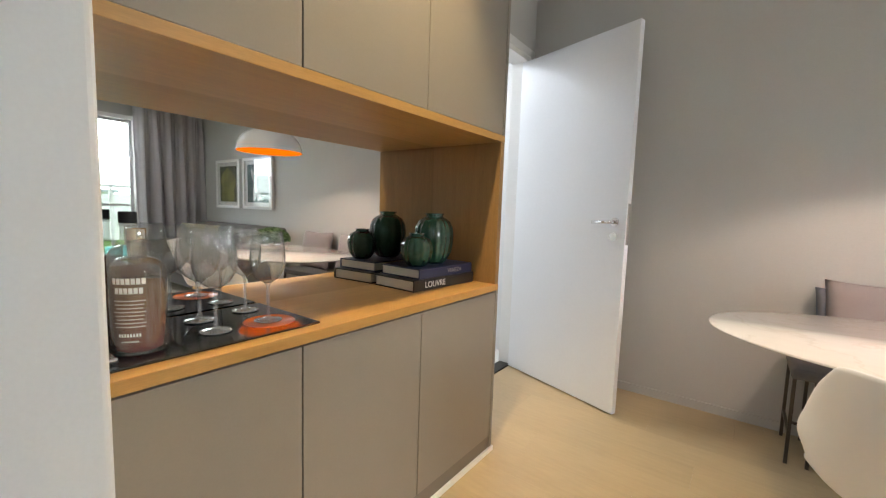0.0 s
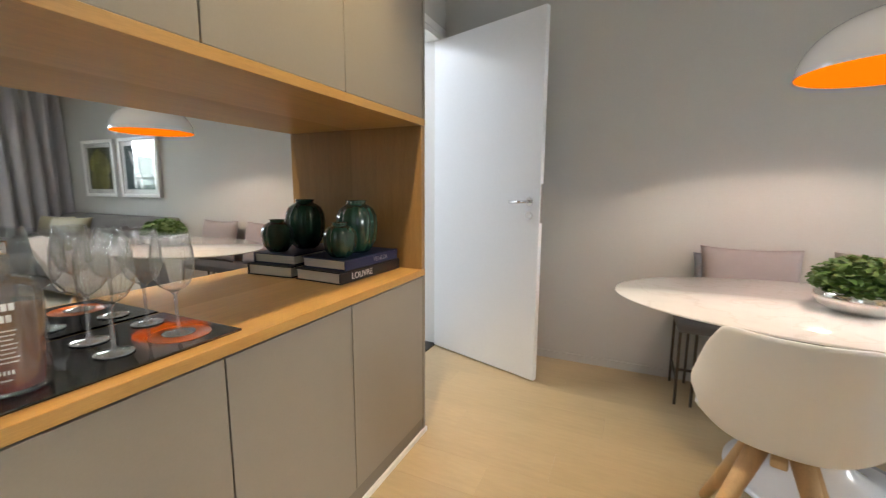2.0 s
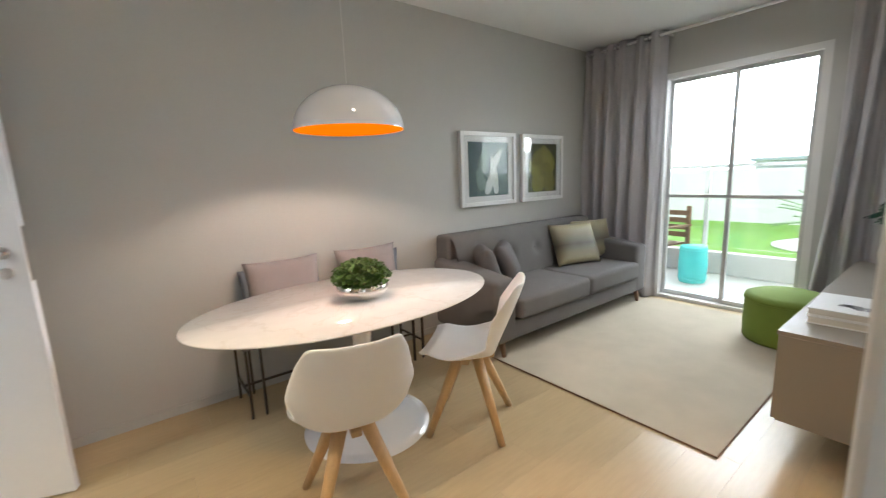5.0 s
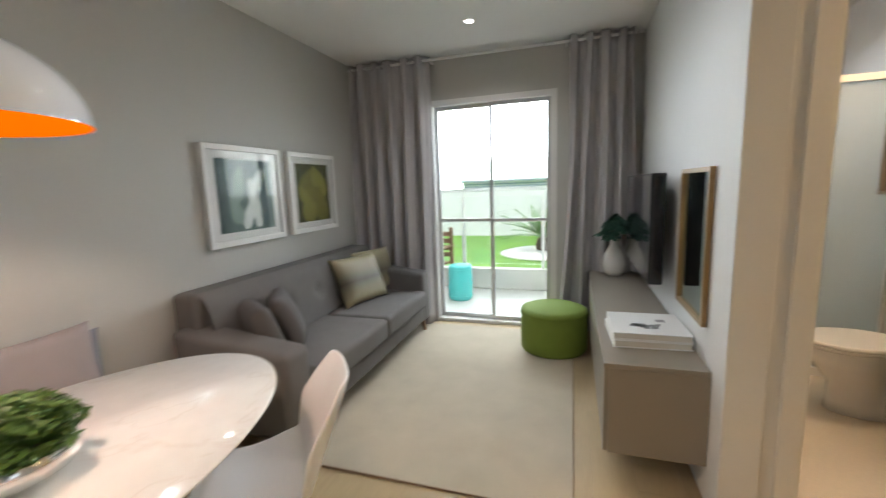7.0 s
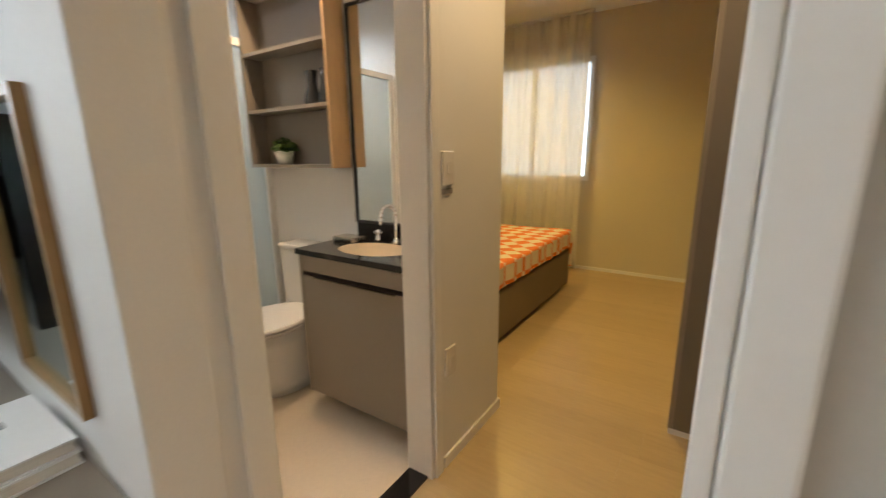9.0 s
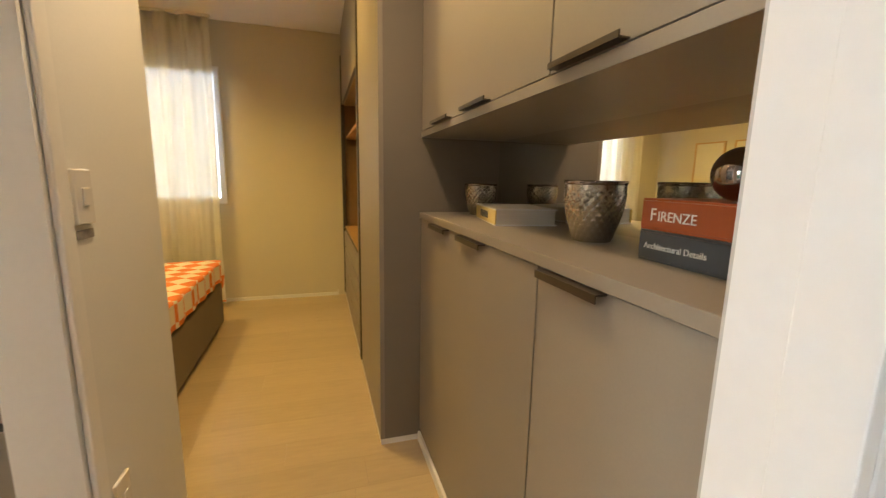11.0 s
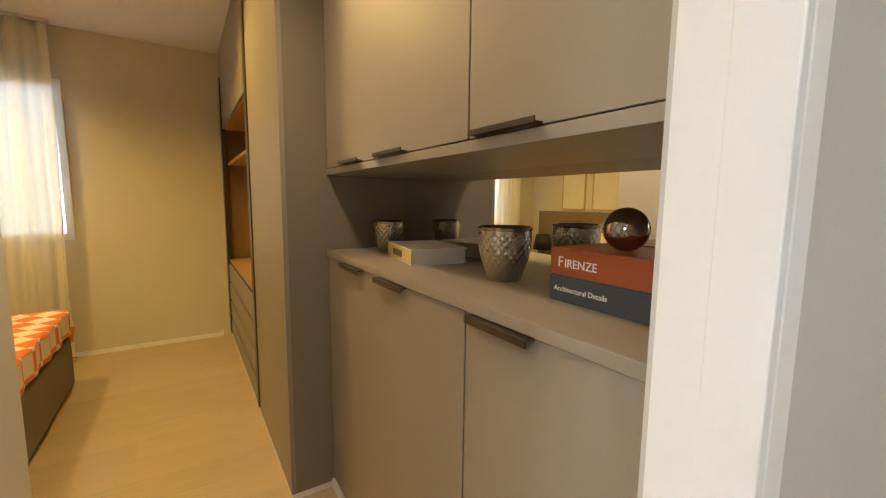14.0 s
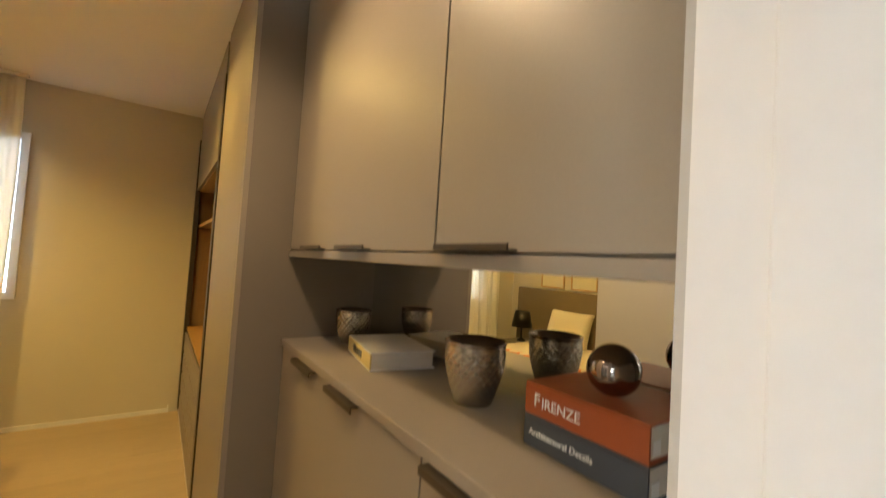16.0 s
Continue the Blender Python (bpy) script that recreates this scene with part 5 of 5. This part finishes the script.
part("collar", lathe([(0, 0), (0.024, 0), (0.020, 0.012), (0.010, 0.03), (0, 0.03)], 20), M_CHROME, fa)
fh = thing("tap_handle", "chrome cross tap handle", "faucet", 2.56, -1.07, 0.8435)
part("stem", lathe([(0, 0), (0.022, 0), (0.018, 0.012), (0.010, 0.04), (0.016, 0.055), (0, 0.062)], 20), M_CHROME, fh)
part("cross_bar", box(bx(-0.03, 0.03, -0.005, 0.005, 0.040, 0.050, bevel=0.003), -0.005, 0.005, -0.03, 0.03, 0.0402, 0.0498, bevel=0.003), M_CHROME, fh)
solo("soap_dish", bx(-0.075, 0.075, -0.05, 0.05, 0, 0.025, bevel=0.008), M_PEWTER, "dark oblong soap box on the vanity", "soap dish", 2.70, -1.0, 0.8435)
mi = thing("bathroom_mirror", "tall mirror with thin black frame", "mirror", 0, 0, 0)
part("glass", bx(2.07, 2.745, -1.129, -1.118, 0.935, 1.995), M_MIRROR, mi)
f = bx(2.7455, 2.757, -1.129, -1.110, 0.923, 2.007)
box(f, 2.07, 2.7455, -1.129, -1.110, 0.923, 0.9345)
box(f, 2.07, 2.7455, -1.129, -1.110, 1.9955, 2.007)
part("frame", f, M_SOLE, mi)
sh = thing("shelf_unit", "open wall shelf unit with pale oak side", "shelf", 0, 0, 0)
SX0, SX1, SF = 2.785, 3.505, -1.0
part("side_panel", bx(SX0, SX0 + 0.018, -1.128, SF, 1.215, 2.50), M_LEG, sh, "pale oak side panel")
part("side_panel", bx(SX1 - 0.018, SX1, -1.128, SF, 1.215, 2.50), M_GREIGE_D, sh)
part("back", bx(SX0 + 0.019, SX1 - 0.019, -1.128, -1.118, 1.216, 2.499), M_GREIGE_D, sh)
for z in (1.216, 1.525, 1.835, 2.145, 2.48):
    part("shelf_board", bx(SX0 + 0.019, SX1 - 0.019, -1.117, SF - 0.001, z, z + 0.018), M_GREIGE, sh)
for x, y in ((2.97, -1.055), (2.87, -1.06)):
    g = thing("glass_carafe", "dark smoked glass carafe on the shelf", "carafe", x, y, 1.5435, group="carafes")
    part("body", lathe([(0, 0), (0.042, 0), (0.045, 0.02), (0.028, 0.09), (0.024, 0.12), (0.034, 0.17), (0.031, 0.17), (0.02, 0.12), (0, 0.01)], 28), M_SMOKE, g)
pp = thing("potted_plant", "small grey pot with a green plant", "plant", 3.26, -1.06, 1.2345)
part("pot", lathe([(0, 0), (0.04, 0), (0.055, 0.075), (0.05, 0.075), (0, 0.06)], 28), M_BALC, pp)
part("foliage", leaf_cloud(220, (0, 0, 0.07), (0.10, 0.055, 0.075), 0.03, random.Random(12)), M_LEAF, pp)

wc = thing("toilet", "white ceramic toilet with cistern", "toilet", 3.06, -0.80, 0.004)
part("cistern", bx(-0.19, 0.19, -0.325, -0.16, 0.40, 0.745, bevel=0.025, seg=3), M_CERAM, wc)
part("cistern_lid", bx(-0.2, 0.2, -0.327, -0.15, 0.7455, 0.775, bevel=0.01), M_CERAM, wc)


def ellip(rings):
    bm = bmesh.new()
    R = [[bm.verts.new((rx_ * math.cos(2 * math.pi * i / 36), cy + ry_ * math.sin(2 * math.pi * i / 36), z)) for i in range(36)] for cy, rx_, ry_, z in rings]
    for p, q in zip(R, R[1:]):
        for i in range(36):
            bm.faces.new((p[i], p[(i + 1) % 36], q[(i + 1) % 36], q[i])).smooth = True
    bm.faces.new(R[0][::-1])
    bm.faces.new(R[-1])
    return bm


part("bowl", ellip([(-0.02, 0.12, 0.20, 0), (-0.02, 0.11, 0.19, 0.06), (0.0, 0.10, 0.17, 0.16), (0.05, 0.15, 0.21, 0.28), (0.07, 0.185, 0.255, 0.385)]), M_CERAM, wc)
part("seat", ellip([(0.07, 0.188, 0.258, 0.387), (0.07, 0.19, 0.26, 0.405)]), M_CERAM, wc)
part("lid", ellip([(0.07, 0.19, 0.26, 0.407), (0.07, 0.192, 0.262, 0.418), (0.07, 0.18, 0.25, 0.428)]), M_CERAM, wc)
sg = thing("shower_screen", "glass shower screen with white frame", "shower screen", 3.52, 0, 0)
part("glass_panel", bx(-0.004, 0.004, -1.09, 0.07, 0.06, 1.90), M_FROST, sg)
f = bx(-0.02, 0.02, -1.128, -1.091, 0.003, 1.94)
box(f, -0.02, 0.02, 0.071, 0.118, 0.003, 1.94)
box(f, -0.02, 0.02, -1.091, 0.071, 1.90, 1.94)
box(f, -0.02, 0.02, -1.091, 0.071, 0.003, 0.06)
part("frame", f, M_TRIM, sg)
sa = thing("shower", "chrome shower pipe high on the white wall", "shower", 4.268, -0.52, 2.13)
part("rose", lathe([(0, -0.002), (0.028, -0.002), (0.024, 0.008), (0, 0.010)], 24), M_CHROME, sa).matrix_local = pose(0, 0, 0, 0, -90, 0)
part("arm", tube([(0, 0, 0), (-0.20, 0, 0.0), (-0.30, 0, -0.03)], 0.009), M_CHROME, sa)
for y in (-0.60, -0.42):
    vt = thing("shower_valve", "chrome shower valve with lever handle", "valve", 4.268, y, 1.22, group="shower valves")
    part("rose", lathe([(0, -0.002), (0.030, -0.002), (0.026, 0.010), (0, 0.012)], 24), M_CHROME, vt).matrix_local = pose(0, 0, 0, 0, -90, 0)
    part("spindle", rod((-0.008, 0, 0), (-0.055, 0, 0), 0.012), M_CHROME, vt)
    part("lever", rod((-0.050, 0, 0.0), (-0.060, 0.0, -0.075), 0.006), M_CHROME, vt)
for y, z, lab in ((-0.775, 1.225, "white light switch on the pier"), (-0.785, 0.467, "white wall socket on the pier")):
    s_ = thing("light_switch" if z > 1 else "wall_socket", lab, "switch" if z > 1 else "socket", 1.944, y, z, group="wall plates")
    part("plate", bx(-0.010, 0, -0.036, 0.036, -0.06, 0.06, bevel=0.003), M_CERAM, s_)
    part("rocker", bx(-0.014, -0.0105, -0.012, 0.012, -0.02, 0.02, bevel=0.002), M_CERAM, s_)
    if z > 1:
        part("label_strip", bx(-0.003, 0, -0.035, 0.035, -0.092, -0.072), M_GREYINK, s_)

# ---- laminate planks ----
fl = thing("floor", "light oak laminate plank floor", "floor", 0, 0, 0, kind="structure")
PW, PL = 0.192, 1.285
mm = mesh_of("plank", bx(0, PL - 0.0005, 0, PW - 0.0005, -0.012, 0.0), M_FLOOR)
rnd = random.Random(2)
row = 0
y = -4.30
while y < 2.99:
    x = -1.30 - rnd.uniform(0, PL)
    while x < 4.1:
        if x + PL < -1.2:
            x += PL
            continue
        p = new("plank", mm)
        p.parent = fl
        a, b_ = max(x, -1.21 if y > -1.7 else 0.6), min(x + PL, 4.125)
        if b_ <= a:
            bpy.data.objects.remove(p)
            x += PL
            continue
        p.location, p.scale = (a, y, 0), ((b_ - a) / PL, 1, 1)
        x += PL
    y += PW
